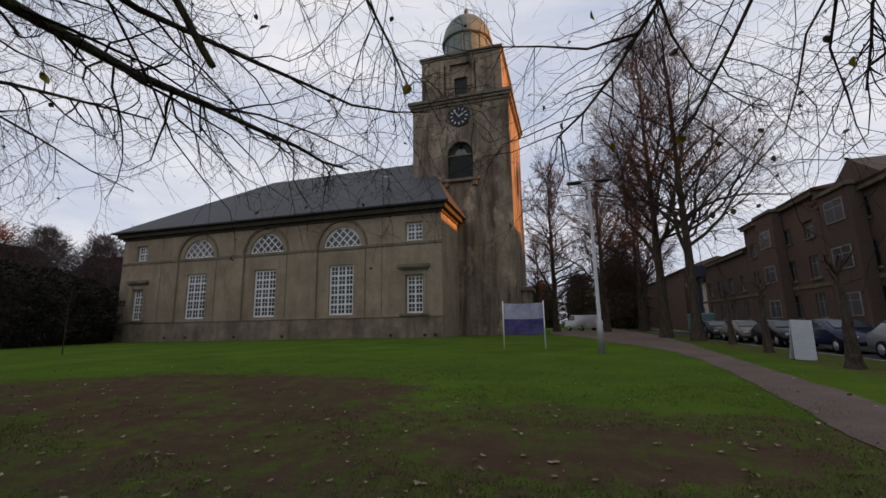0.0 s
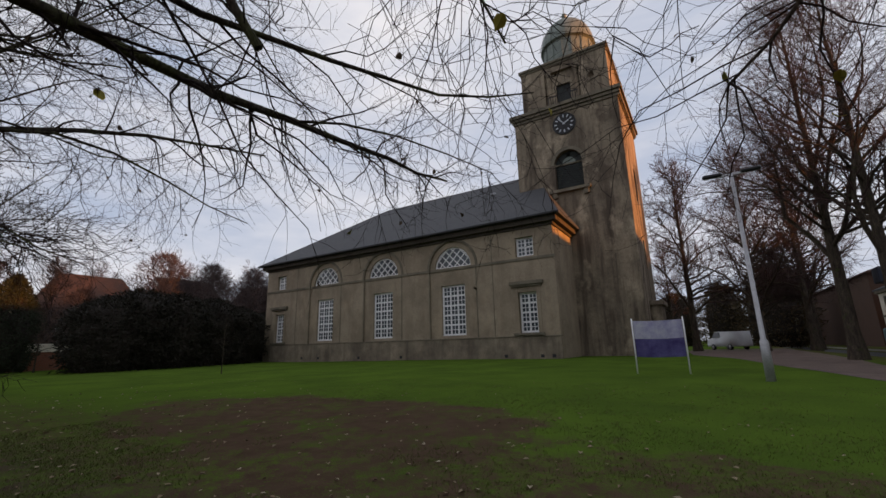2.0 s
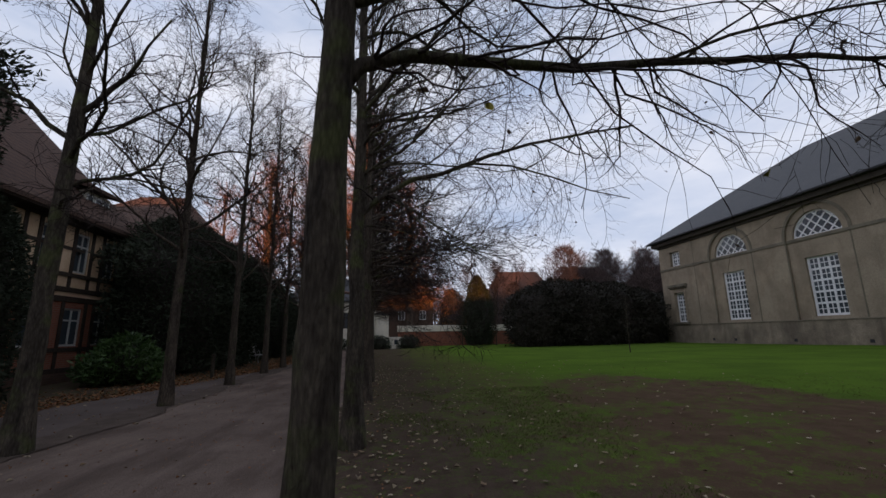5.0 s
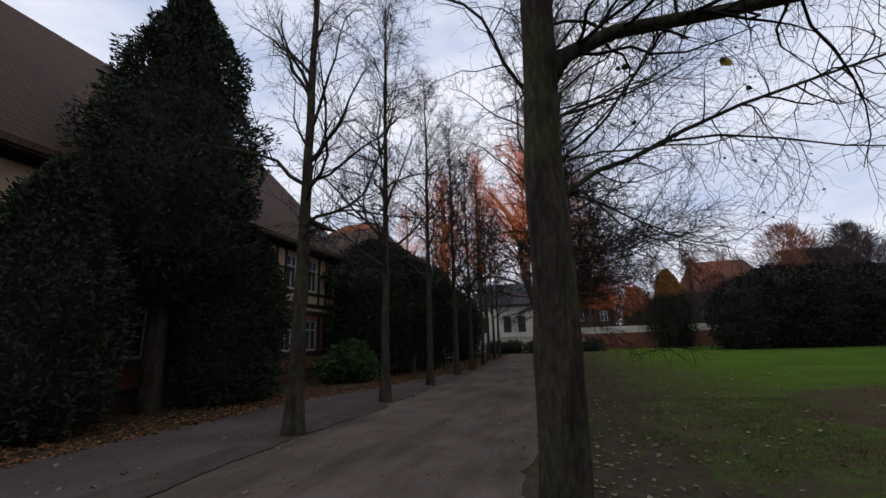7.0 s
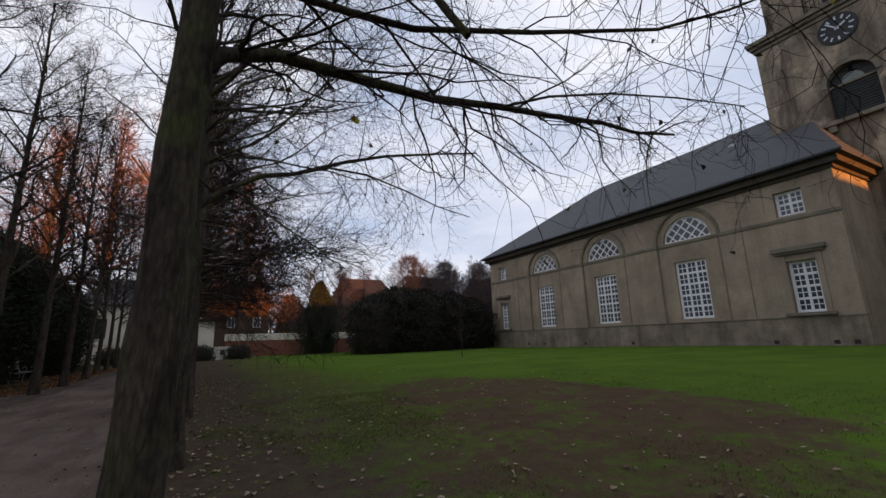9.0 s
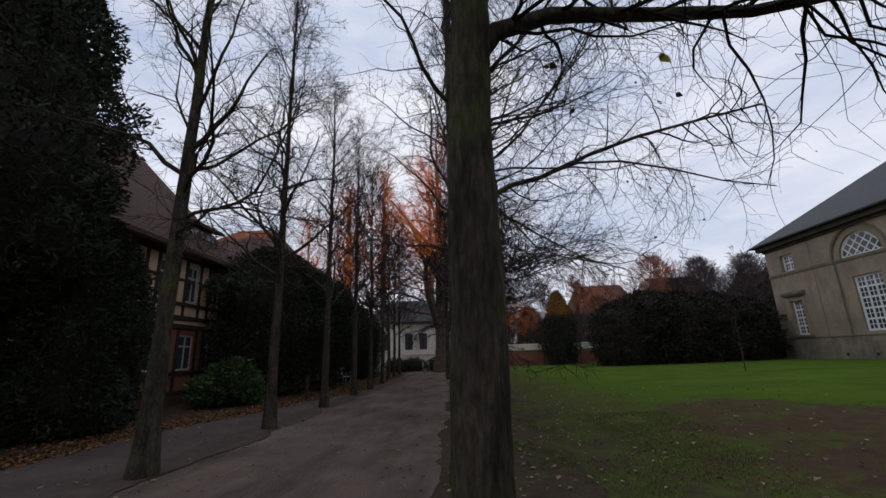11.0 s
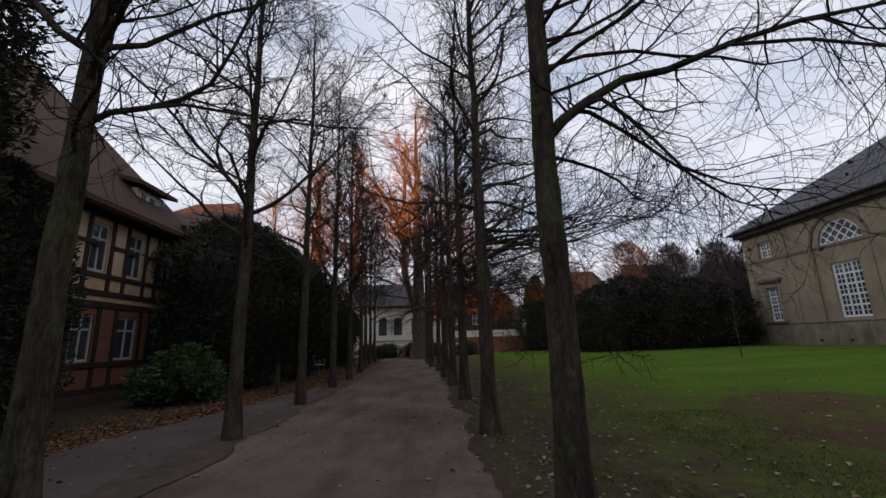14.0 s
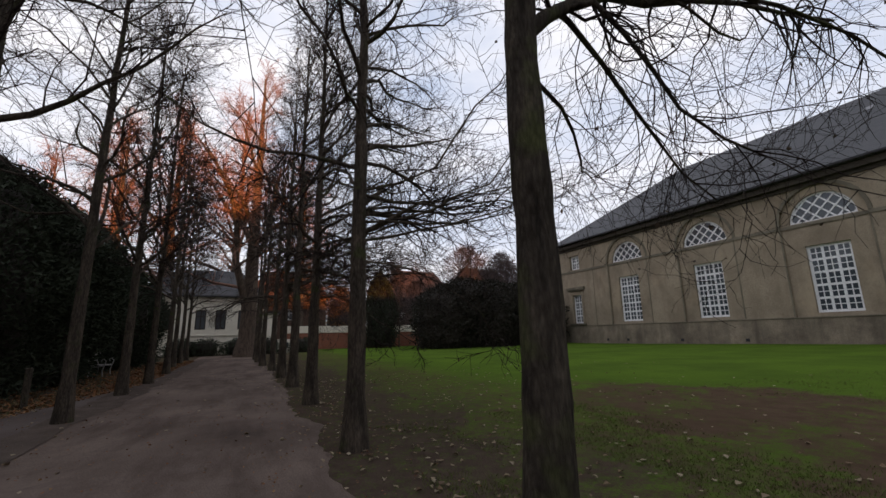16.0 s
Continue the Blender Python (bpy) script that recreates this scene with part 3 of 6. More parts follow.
def glazed(parent, x0, x1, z0, z1, y, cols, rows, name="window"):
    """A white casement window: frame, sashes of four panes, one glass sheet."""
    win = part(name, boxes((x0, x1, y, y + 0.1, z0, z0 + 0.09), (x0, x1, y, y + 0.1, z1 - 0.09, z1), (x0, x0 + 0.09, y + 0.002, y + 0.098, z0 + 0.09, z1 - 0.09), (x1 - 0.09, x1, y + 0.002, y + 0.098, z0 + 0.09, z1 - 0.09)), M_WHITE, parent, "white painted many-paned window")
    sw, sh = (x1 - x0 - 0.18) / cols, (z1 - z0 - 0.18) / rows
    t, g = 0.075, 0.028
    bm = boxes((0, sw, 0, 0.06, 0, t), (0, sw, 0, 0.06, sh - t, sh), (0, t, 0.002, 0.058, t, sh - t), (sw - t, sw, 0.002, 0.058, t, sh - t),
               (t, sw - t, 0.01, 0.05, sh / 2 - g, sh / 2 + g), (sw / 2 - g, sw / 2 + g, 0.012, 0.048, t, sh / 2 - g), (sw / 2 - g, sw / 2 + g, 0.012, 0.048, sh / 2 + g, sh - t))
    me = bpy.data.meshes.new("sash")
    bm.to_mesh(me)
    bm.free()
    for i in range(cols):
        for k in range(rows):
            part_mesh("sash", me, M_WHITE, win, at=(x0 + 0.09 + i * sw, y + 0.02, z0 + 0.09 + k * sh))
    part("pane", boxes((x0 + 0.05, x1 - 0.05, y + 0.06, y + 0.07, z0 + 0.05, z1 - 0.05)), M_PANE, win, "dark reflecting glass")
    return win


def lunette(parent, c, foot, r, y):
    """Half-round window with a diamond lattice."""
    def half(rad, n=20):
        return [(c + rad * math.cos(math.pi * k / n), foot + rad * math.sin(math.pi * k / n)) for k in range(n + 1)]
    bm = bmesh.new()
    o, i = half(r), half(r - 0.11)
    for a in range(20):
        q = [o[a], o[a + 1], i[a + 1], i[a]]
        prism(bm, q[::-1], y, y + 0.1)
    box(bm, c - r + 0.1, c + r - 0.1, y + 0.002, y + 0.098, foot, foot + 0.1)
    win = part("lunette_window", bm, M_WHITE, parent, "half-round window with white diamond lattice")
    bm = bmesh.new()
    step = r * 2 / 6.8
    for s in (-1, 1):
        for k in range(-10, 11):
            # a slanted bar clipped to the half round
            pts = []
            for q in np.linspace(-2 * r, 2 * r, 161):
                x, z = q * 0.7071 + k * step * 0.7071, (q * 0.7071 - k * step * 0.7071) * s
                x, z = (x, z) if s > 0 else (x, z)
                if z > 0.05 and x * x + z * z < (r - 0.08) ** 2:
                    pts.append((c + x, foot + z))
            if len(pts) > 3:
                (xa, za), (xb, zb) = pts[0], pts[-1]
                d = Vector((xb - xa, zb - za)).normalized() * 0.05
                prism(bm, [(xa - d.y, za + d.x), (xa + d.y, za - d.x), (xb + d.y, zb - d.x), (xb - d.y, zb + d.x)], y + 0.02 + 0.012 * s, y + 0.06 + 0.012 * s)
    bmesh.ops.recalc_face_normals(bm, faces=bm.faces)
    part("lattice", bm, M_WHITE, win)
    bm = bmesh.new()
    prism(bm, half(r - 0.05)[::-1], y + 0.078, y + 0.088)
    part("pane", bm, M_PANE, win, "dark reflecting glass")


BAYS = [MID - 8.12, MID, MID + 8.08]
ENDS = [-43.68, -13.09]
front = pierced(XL, XR, 2.17, 11.2, W, W + 0.13, [(c - 2.4, c + 2.4, 2.17, 8.47) for c in BAYS] + [(c - 0.76, c + 0.76, 2.42, 5.64) for c in ENDS] + [(c - 0.77, c + 0.77, 8.57, 10.2) for c in ENDS], [(c, 8.47, 2.4) for c in BAYS])
part("wall_face", front, M_STUCCO, church)
back = pierced(XL + 0.02, XR - 0.02, BASE - 0.6, 11.2, W + 0.13, W + 0.75, [(c - 1.21, c + 1.21, 2.42, 6.86) for c in BAYS] + [(c - 0.76, c + 0.76, 2.42, 5.64) for c in ENDS] + [(c - 0.77, c + 0.77, 8.57, 10.2) for c in ENDS], [(c, 8.5, 1.87) for c in BAYS])
part("wall_core", back, M_STUCCO, church)
part("plinth", worn(boxes((XL - 0.06, XR + 0.06, W - 0.06, W + 0.13, BASE - 0.6, 2.15)), 0.02), M_PLINTH, church, "stained plinth with dark damp patches")
for x in (-39.6, -37.0, -31.2, -25.9, -15.3, -12.3, -11.4):
    part("vent_opening", boxes((x, x + 0.28, W - 0.075, W + 0.1, 0.52, 0.75)), M_BLACK, church)
for c in BAYS:
    glazed(church, c - 1.21, c + 1.21, 2.42, 6.86, W + 0.3, 3, 5)
    lunette(church, c, 8.5, 1.87, W + 0.3)
    ring = bmesh.new()
    for a in range(24):
        q = [(c + rr * math.cos(math.pi * aa / 24), 8.47 + rr * math.sin(math.pi * aa / 24)) for aa, rr in ((a, 2.4), (a + 1, 2.4), (a + 1, 2.62), (a, 2.62))]
        prism(ring, q, W - 0.05, W + 0.02)
    bmesh.ops.recalc_face_normals(ring, faces=ring.faces)
    part("arch_moulding", ring, M_TRIM, church)
    part("string_course", boxes((c - 2.4, c + 2.4, W + 0.05, W + 0.16, 8.22, 8.44)), M_TRIM, church)
for c in ENDS:
    glazed(church, c - 0.76, c + 0.76, 2.42, 5.64, W + 0.3, 2, 4)
    glazed(church, c - 0.77, c + 0.77, 8.57, 10.2, W + 0.3, 2, 2)
    part("window_hood", worn(boxes((c - 1.4, c + 1.4, W - 0.32, W + 0.05, 6.22, 6.5), (c - 1.28, c + 1.28, W - 0.2, W + 0.05, 6.07, 6.22)), 0.02), M_TRIM, church)
    part("window_sill", worn(boxes((c - 1.25, c + 1.25, W - 0.22, W + 0.1, 2.2, 2.4)), 0.02), M_TRIM, church)
    part("window_surround", boxes((c - 1.08, c - 0.78, W - 0.05, W + 0.02, 2.4, 6.07), (c + 0.78, c + 1.08, W - 0.05, W + 0.02, 2.4, 6.07)), M_STUCCO, church)
edges = [XL] + [v for c in BAYS for v in (c - 2.4, c + 2.4)] + [XR]
for xa, xb in zip(edges[::2], edges[1::2]):
    part("string_course", boxes((xa - (0.07 if xa == XL else 0), xb + (0.07 if xb == XR else 0), W - 0.07, W + 0.02, 8.22, 8.44)), M_TRIM, church)
for x in (XL + 5.45, XR - 5.6 + 0.2):
    part("pilaster_joint", boxes((x - 0.04, x + 0.04, W - 0.012, W + 0.01, 2.17, 10.9)), M_TRIM, church)
# side, back and end walls
part("end_wall", boxes((XL, XL + 0.7, W + 0.75, W + 2 * HALF, BASE - 0.6, 11.2)), M_STUCCO, church)
part("end_wall", boxes((XR - 0.7, XR, W + 0.75, W + 2 * HALF, BASE - 0.6, 11.2)), M_STUCCO, church)
part("back_wall", boxes((XL, XR, W + 2 * HALF, W + 2 * HALF + 0.7, BASE - 0.6, 11.2)), M_STUCCO, church)
# Cornice tiers in the darkened colour that carries the eaves shadow.
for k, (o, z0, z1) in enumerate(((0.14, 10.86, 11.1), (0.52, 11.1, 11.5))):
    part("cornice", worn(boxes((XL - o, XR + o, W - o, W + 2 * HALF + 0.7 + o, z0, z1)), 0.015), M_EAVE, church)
for c in BAYS:
    for s in (-1, 1):
        part("pilaster_edge", boxes((c + s * 2.44 - 0.05, c + s * 2.44 + 0.05, W - 0.015, W + 0.01, 2.2, 8.47)), M_TRIM, church)
part("plinth_moulding", worn(boxes((XL - 0.1, XR + 0.1, W - 0.1, W + 0.12, 2.08, 2.165)), 0.015), M_TRIM, church)
# roof: hipped at both ends
O = 0.85
ya, yb, yr, zr, ze = W - O, W + 2 * HALF + 0.7 + O, W + HALF + 0.35, 20.15, 11.51
bm = bmesh.new()
v = [bm.verts.new(p) for p in ((XL - O, ya, ze), (XR + O, ya, ze), (XR + O, yb, ze), (XL - O, yb, ze), (XL + 9.6, yr, zr), (XR + O - 5.4, yr, zr),
                               (XL - O, ya, ze + 0.2), (XR + O, ya, ze + 0.2), (XR + O, yb, ze + 0.2), (XL - O, yb, ze + 0.2))]
for f in ((3, 2, 1, 0), (6, 7, 5, 4), (8, 9, 4, 5), (9, 6, 4), (7, 8, 5), (0, 1, 7, 6), (1, 2, 8, 7), (2, 3, 9, 8), (3, 0, 6, 9)):
    bm.faces.new([v[i] for i in f])
part("roof", bm, M_SLATE, church, "dark grey slate hipped roof")
part("gutter", boxes((XL - O - 0.1, XR + O + 0.05, ya - 0.12, ya - 0.01, ze + 0.03, ze + 0.14)), M_BLACK, church)
part("roof_hatch", worn(boxes((-19.2, -18.6, W + 7.3, W + 7.9, 17.2, 17.62)), 0.02), M_STEEL, church)

# tower
TX0, TX1 = -15.25, -5.2
TY0 = W + HALF - 5.1
TY1 = TY0 + 10.05
TC = (TX0 + TX1) / 2
tower = part("tower", pierced(TX0, TX1, BASE - 0.6, 24.0, TY0, TY0 + 0.9, [(TC - 1.3, TC + 1.3, 15.7, 18.3)], [(TC, 18.3, 1.3)]), M_TOWER, church, "tall square stucco tower, sooty and streaked")
side = boxes((TX0, TX0 + 0.9, TY0 + 0.9, TY1, BASE - 0.6, 24.0), (TX0 + 0.9, TX1 - 0.9, TY1 - 0.9, TY1, BASE - 0.6, 24.0))
part("tower_wall", side, M_TOWER, tower)
# the sunny side is pierced as well: turned a quarter round
bm = pierced(-5.025 + 0.9, 5.025, BASE - 0.6, 24.0, 0, 0.9, [(-0.75 + 0.4, 0.75 + 0.4, 14.8, 18.2), (-0.6 + 0.4, 0.6 + 0.4, 8.2, 11.0)], [])
bmesh.ops.transform(bm, matrix=Matrix.Translation((TX1, (TY0 + TY1) / 2, 0)) @ Matrix.Rotation(math.pi / 2, 4, "Z"), verts=bm.verts)
part("tower_wall", bm, M_TOWER, tower)
part("louvre", boxes((TX1 - 0.45, TX1 - 0.4, (TY0 + TY1) / 2 - 0.4, (TY0 + TY1) / 2 + 1.2, 8.1, 18.3)), M_SHUTTER, tower)
louvre = bmesh.new()
prism(louvre, [(TC + 1.32 * math.cos(math.pi * k / 16), 18.3 + 1.32 * math.sin(math.pi * k / 16)) for k in range(17)][::-1] + [(TC - 1.32, 15.6), (TC + 1.32, 15.6)][::1], TY0 + 0.45, TY0 + 0.5)
bmesh.ops.recalc_face_normals(louvre, faces=louvre.faces)
shut = part("louvre", louvre, M_SHUTTER, tower, "dark arched belfry shutters")
for k in range(12):
    part("slat", boxes((TC - 1.25, TC + 1.25, TY0 + 0.36, TY0 + 0.44, 15.8 + k * 0.2, 15.93 + k * 0.2)), M_SHUTTER, shut)
part("transom", boxes((TC - 1.3, TC + 1.3, TY0 + 0.28, TY0 + 0.43, 18.22, 18.38)), M_TRIM, shut)
fan = bmesh.new()
prism(fan, [(TC + r * math.cos(a), 18.4 + r * math.sin(a)) for r, a in [(0.62, math.pi * k / 10) for k in range(11)]][::-1], TY0 + 0.40, TY0 + 0.44)
bmesh.ops.recalc_face_normals(fan, faces=fan.faces)
part("fanlight", fan, M_COPPER, shut)
ring = bmesh.new()
for a in range(20):
    q = [(TC + rr * math.cos(math.pi * aa / 20), 18.3 + rr * math.sin(math.pi * aa / 20)) for aa, rr in ((a, 1.3), (a + 1, 1.3), (a + 1, 1.62), (a, 1.62))]
    prism(ring, q, TY0 - 0.07, TY0 + 0.02)
bmesh.ops.recalc_face_normals(ring, faces=ring.faces)
part("arch_moulding", ring, M_TRIM, tower)
part("belfry_sill", worn(boxes((TC - 1.9, TC + 1.9, TY0 - 0.4, TY0 + 0.1, 15.35, 15.65)), 0.02), M_TRIM, tower)
for s in (-1, 1):
    part("bracket", worn(boxes((TC + s * 1.45 - 0.25, TC + s * 1.45 + 0.25, TY0 - 0.3, TY0 + 0.05, 14.85, 15.34)), 0.03), M_TRIM, tower)
for o, z0, z1 in ((0.12, 23.6, 23.9), (0.28, 23.9, 24.2), (0.45, 24.2, 24.55)):
    part("tower_cornice", worn(boxes((TX0 - o, TX1 + o, TY0 - o, TY1 + o, z0, z1)), 0.02), M_TRIM, tower)
for k in range(26):
    part("dentil", boxes((TX1 + 0.12, TX1 + 0.27, TY0 - 0.1 + k * 0.4, TY0 + 0.1 + k * 0.4, 23.66, 23.89)), M_STUCCO, tower)
# set-back storey with a recessed opening and balcony rail
UX0, UX1, UY0, UY1 = TX0 + 0.8, TX1 - 0.6, TY0 + 0.7, TY1 - 0.7
part("belfry", pierced(UX0, UX1, 24.54, 29.8, UY0, UY0 + 0.35, [(TC - 1.75, TC + 1.75, 24.8, 28.85)]), M_TOWER, tower)
part("belfry_recess", pierced(UX0, UX1, 24.54, 29.8, UY0 + 0.35, UY0 + 0.8, [(TC - 0.72, TC + 0.72, 25.0, 27.4)]), M_TOWER, tower)
part("belfry_side", boxes((UX0, UX0 + 0.8, UY0 + 0.8, UY1, 24.54, 29.8), (UX1 - 0.8, UX1, UY0 + 0.8, UY1, 24.54, 29.8), (UX0 + 0.8, UX1 - 0.8, UY1 - 0.8, UY1, 24.54, 29.8)), M_TOWER, tower)
for s in (-1, 1):
    part("column", lathe([(0.3, 24.8), (0.25, 24.9), (0.22, 28.45), (0.3, 28.6), (0.3, 28.85)], TC + s * 1.35, UY0 + 0.2, 14), M_TOWER, tower, smooth=True)
part("shutter", boxes((TC - 0.8, TC + 0.8, UY0 + 0.6, UY0 + 0.66, 24.9, 27.5)), M_SHUTTER, tower)
rail = part("balcony_rail", boxes((TC - 1.5, TC + 1.5, UY0 - 0.28, UY0 - 0.2, 25.85, 25.95)), M_BLACK, tower)
for k in range(13):
    part("baluster", boxes((TC - 1.48 + k * 0.245, TC - 1.43 + k * 0.245, UY0 - 0.265, UY0 - 0.215, 24.72, 25.85)), M_BLACK, rail)
for o, z0, z1 in ((0.1, 29.6, 29.82), (0.22, 29.82, 30.08)):
    part("belfry_cornice", worn(boxes((UX0 - o, UX1 + o, UY0 - o, UY1 + o, z0, z1)), 0.02), M_TRIM, tower)
DY = (TY0 + TY1) / 2
dome = part("dome", lathe([(2.7, 30.0), (2.7, 33.7), (2.98, 33.85), (2.98, 34.1)] + [(2.86 * math.cos(a * math.pi / 26), 34.1 + 3.5 * math.sin(a * math.pi / 26)) for a in range(0, 13)] + [(0.12, 37.65)], TC, DY, 32), M_COPPER, tower, "greenish aged copper drum and dome", smooth=False)
for k in range(16):
    a = 2 * math.pi * k / 16
    bm = boxes((-0.07, 0.07, 2.63, 2.78, 30.0, 33.7))
    bmesh.ops.transform(bm, matrix=Matrix.Translation((TC, DY, 0)) @ Matrix.Rotation(a, 4, "Z"), verts=bm.verts)
    part("rib", bm, M_COPPER, dome)
part("finial", lathe([(0.1, 37.55), (0.06, 38.1), (0.22, 38.3), (0.3, 38.55), (0.2, 38.8), (0.04, 38.95), (0.03, 40.3)], TC, DY, 12), M_COPPER, tower, smooth=True)
# clock
clock = part("clock", lathe([(1.12, 0.0), (1.12, 0.1), (1.0, 0.12), (1.0, 0.09)], 0, 0, 40), M_BLACK, tower, "round black clock face with pale hour marks")
turn = Matrix.Translation((TC, TY0 - 0.01, 22.35)) @ Matrix.Rotation(math.pi / 2, 4, "X")
for vv in clock.data.vertices:
    vv.co = turn @ (vv.co + ROOT[clock.name]) - ROOT[clock.name]
for k in range(12):
    bm = boxes((-0.055, 0.055, 0.66, 0.93, 0.121, 0.135))
    bmesh.ops.transform(bm, matrix=turn @ Matrix.Rotation(k * math.pi / 6, 4, "Z"), verts=bm.verts)
    part("hour_mark", bm, M_BOARD, clock)
for angle, length, wide in ((62, 0.55, 0.06), (-40, 0.85, 0.045)):
    bm = boxes((-wide, wide, -0.15, length, 0.14, 0.155))
    bmesh.ops.transform(bm, matrix=turn @ Matrix.Rotation(radians(-angle), 4, "Z"), verts=bm.verts)
    part("clock_pointer", bm, M_BOARD, clock)
# low porch behind the tower
part("porch", worn(boxes((TX1, TX1 + 0.9, TY0 + 3.2, TY1 - 3.2, BASE - 0.6, 4.6), (TX1 - 0.1, TX1 + 1.15, TY0 + 3.0, TY1 - 3.0, 4.6, 5.0)), 0.02), M_TOWER, church)


# ---- trees ----
class Tubes:
    def __init__(self):
        self.v, self.f, self.n = [], [], 0

    def add(self, pts, rad, sides):
        pts = np.asarray(pts, float)
        tan = np.gradient(pts, axis=0)
        tan /= np.linalg.norm(tan, axis=1)[:, None] + 1e-9
        ref = np.array((0.31, 0.17, 0.93)) if abs(tan[0][2]) < 0.8 else np.array((0.97, 0.21, 0.05))
        u = np.cross(tan, ref)
        u /= np.linalg.norm(u, axis=1)[:, None] + 1e-9
        w = np.cross(tan, u)
        ang = np.arange(sides) * 2 * np.pi / sides
        ring = np.cos(ang)[None, :, None] * u[:, None, :] + np.sin(ang)[None, :, None] * w[:, None, :]
        self.v.append((pts[:, None, :] + ring * np.asarray(rad)[:, None, None]).reshape(-1, 3))
        k = len(pts)
        a = (np.arange(k - 1)[:, None] * sides + np.arange(sides)[None, :])
        b = (np.arange(k - 1)[:, None] * sides + (np.arange(sides)[None, :] + 1) % sides)
        self.f.append(np.stack([a, b, b + sides, a + sides], -1).reshape(-1, 4) + self.n)
        self.n += k * sides

    def mesh(self, name, material, smooth=True):
        me = bpy.data.meshes.new(name)
        if self.v:
            me.from_pydata(np.concatenate(self.v).tolist(), [], np.concatenate(self.f).tolist())
        me.materials.append(material)
        if smooth:
            me.shade_smooth()
        return me


def leaf_cards(rng, pts, size, sag=0.5, name="leaves", material=None):
    """Small bent leaves of two triangles each side of a fold."""
    v, f = [], []
    for p in pts:
        s = size * rng.uniform(0.6, 1.3)
        d = Vector((rng.gauss(0, 1), rng.gauss(0, 1), rng.gauss(-sag, 0.6))).normalized()
        side = d.cross(Vector((rng.gauss(0, 1), rng.gauss(0, 1), rng.gauss(0, 1)))).normalized() * s * 0.42
        up = d.cross(side).normalized() * s * 0.16
        q = Vector(p)
        k = len(v)
        v += [q, q + d * s * 0.18 + side * 0.8 + up * 0.6, q + d * s * 0.55 + side * 0.9 + up, q + d * s, q + d * s * 0.55 - side * 0.9 + up, q + d * s * 0.18 - side * 0.8 + up * 0.6]
        f += [(k, k + 1, k + 2, k + 3), (k, k + 3, k + 4, k + 5)]
    me = bpy.data.meshes.new(name)
    me.from_pydata([tuple(a) for a in v], [], f)
    me.materials.append(material)
    return me


def grow(rng, out, tips, start, way, length, r0, level, depth, spread, up, kids, wobble=0.16, thin=0.0022, sides=(9, 6, 4, 3, 3)):
    """One branch and, along it, its own branches, down to twigs."""
    wobble_here = wobble * (0.7 + 0.45 * level)
    n = ((12, 9, 6, 4), (12, 7, 4, 2), (12, 6, 3, 1))[(thin > 0.003) + (thin > 0.008)][level]
    p, d = Vector(start), Vector(way).normalized()
    step = length / n
    pts, rad = [tuple(p)], [r0]
    dirs = [d.copy()]
    for k in range(n):
        d = (d + Vector((rng.gauss(0, wobble_here), rng.gauss(0, wobble_here), rng.gauss(0, wobble_here) + up[level]))).normalized()
        p = p + d * step
        pts.append(tuple(p))
        rad.append(max(thin * 0.5, r0 * (1 - 0.82 * (k + 1) / n)))
        dirs.append(d.copy())
    out[0 if level <= 1 else 1].add(pts, rad, sides[level])
    if level == depth:
        tips.append(pts[-1])
        return
    count = kids[level]
    for c in range(count):
        f = 0.16 + 0.82 * (c + rng.random() * 0.9) / count
        i = min(n - 1, int(f * n))
        base = Vector(pts[i]).lerp(Vector(pts[i + 1]), f * n - i)
        ax = dirs[i]
        perp = ax.orthogonal().normalized()
        perp.rotate(Matrix.Rotation(rng.uniform(0, 2 * math.pi), 3, ax))
        a = radians(rng.uniform(*spread))
        nd = ax * math.cos(a) + perp * math.sin(a)
        nl = length * rng.uniform(0.32, 0.6) * (1.12 - 0.6 * f)
        grow(rng, out, tips, base, nd, nl, max(thin, rad[i] * rng.uniform(0.3, 0.46)), level + 1, depth, spread, up, kids, wobble, thin, sides)


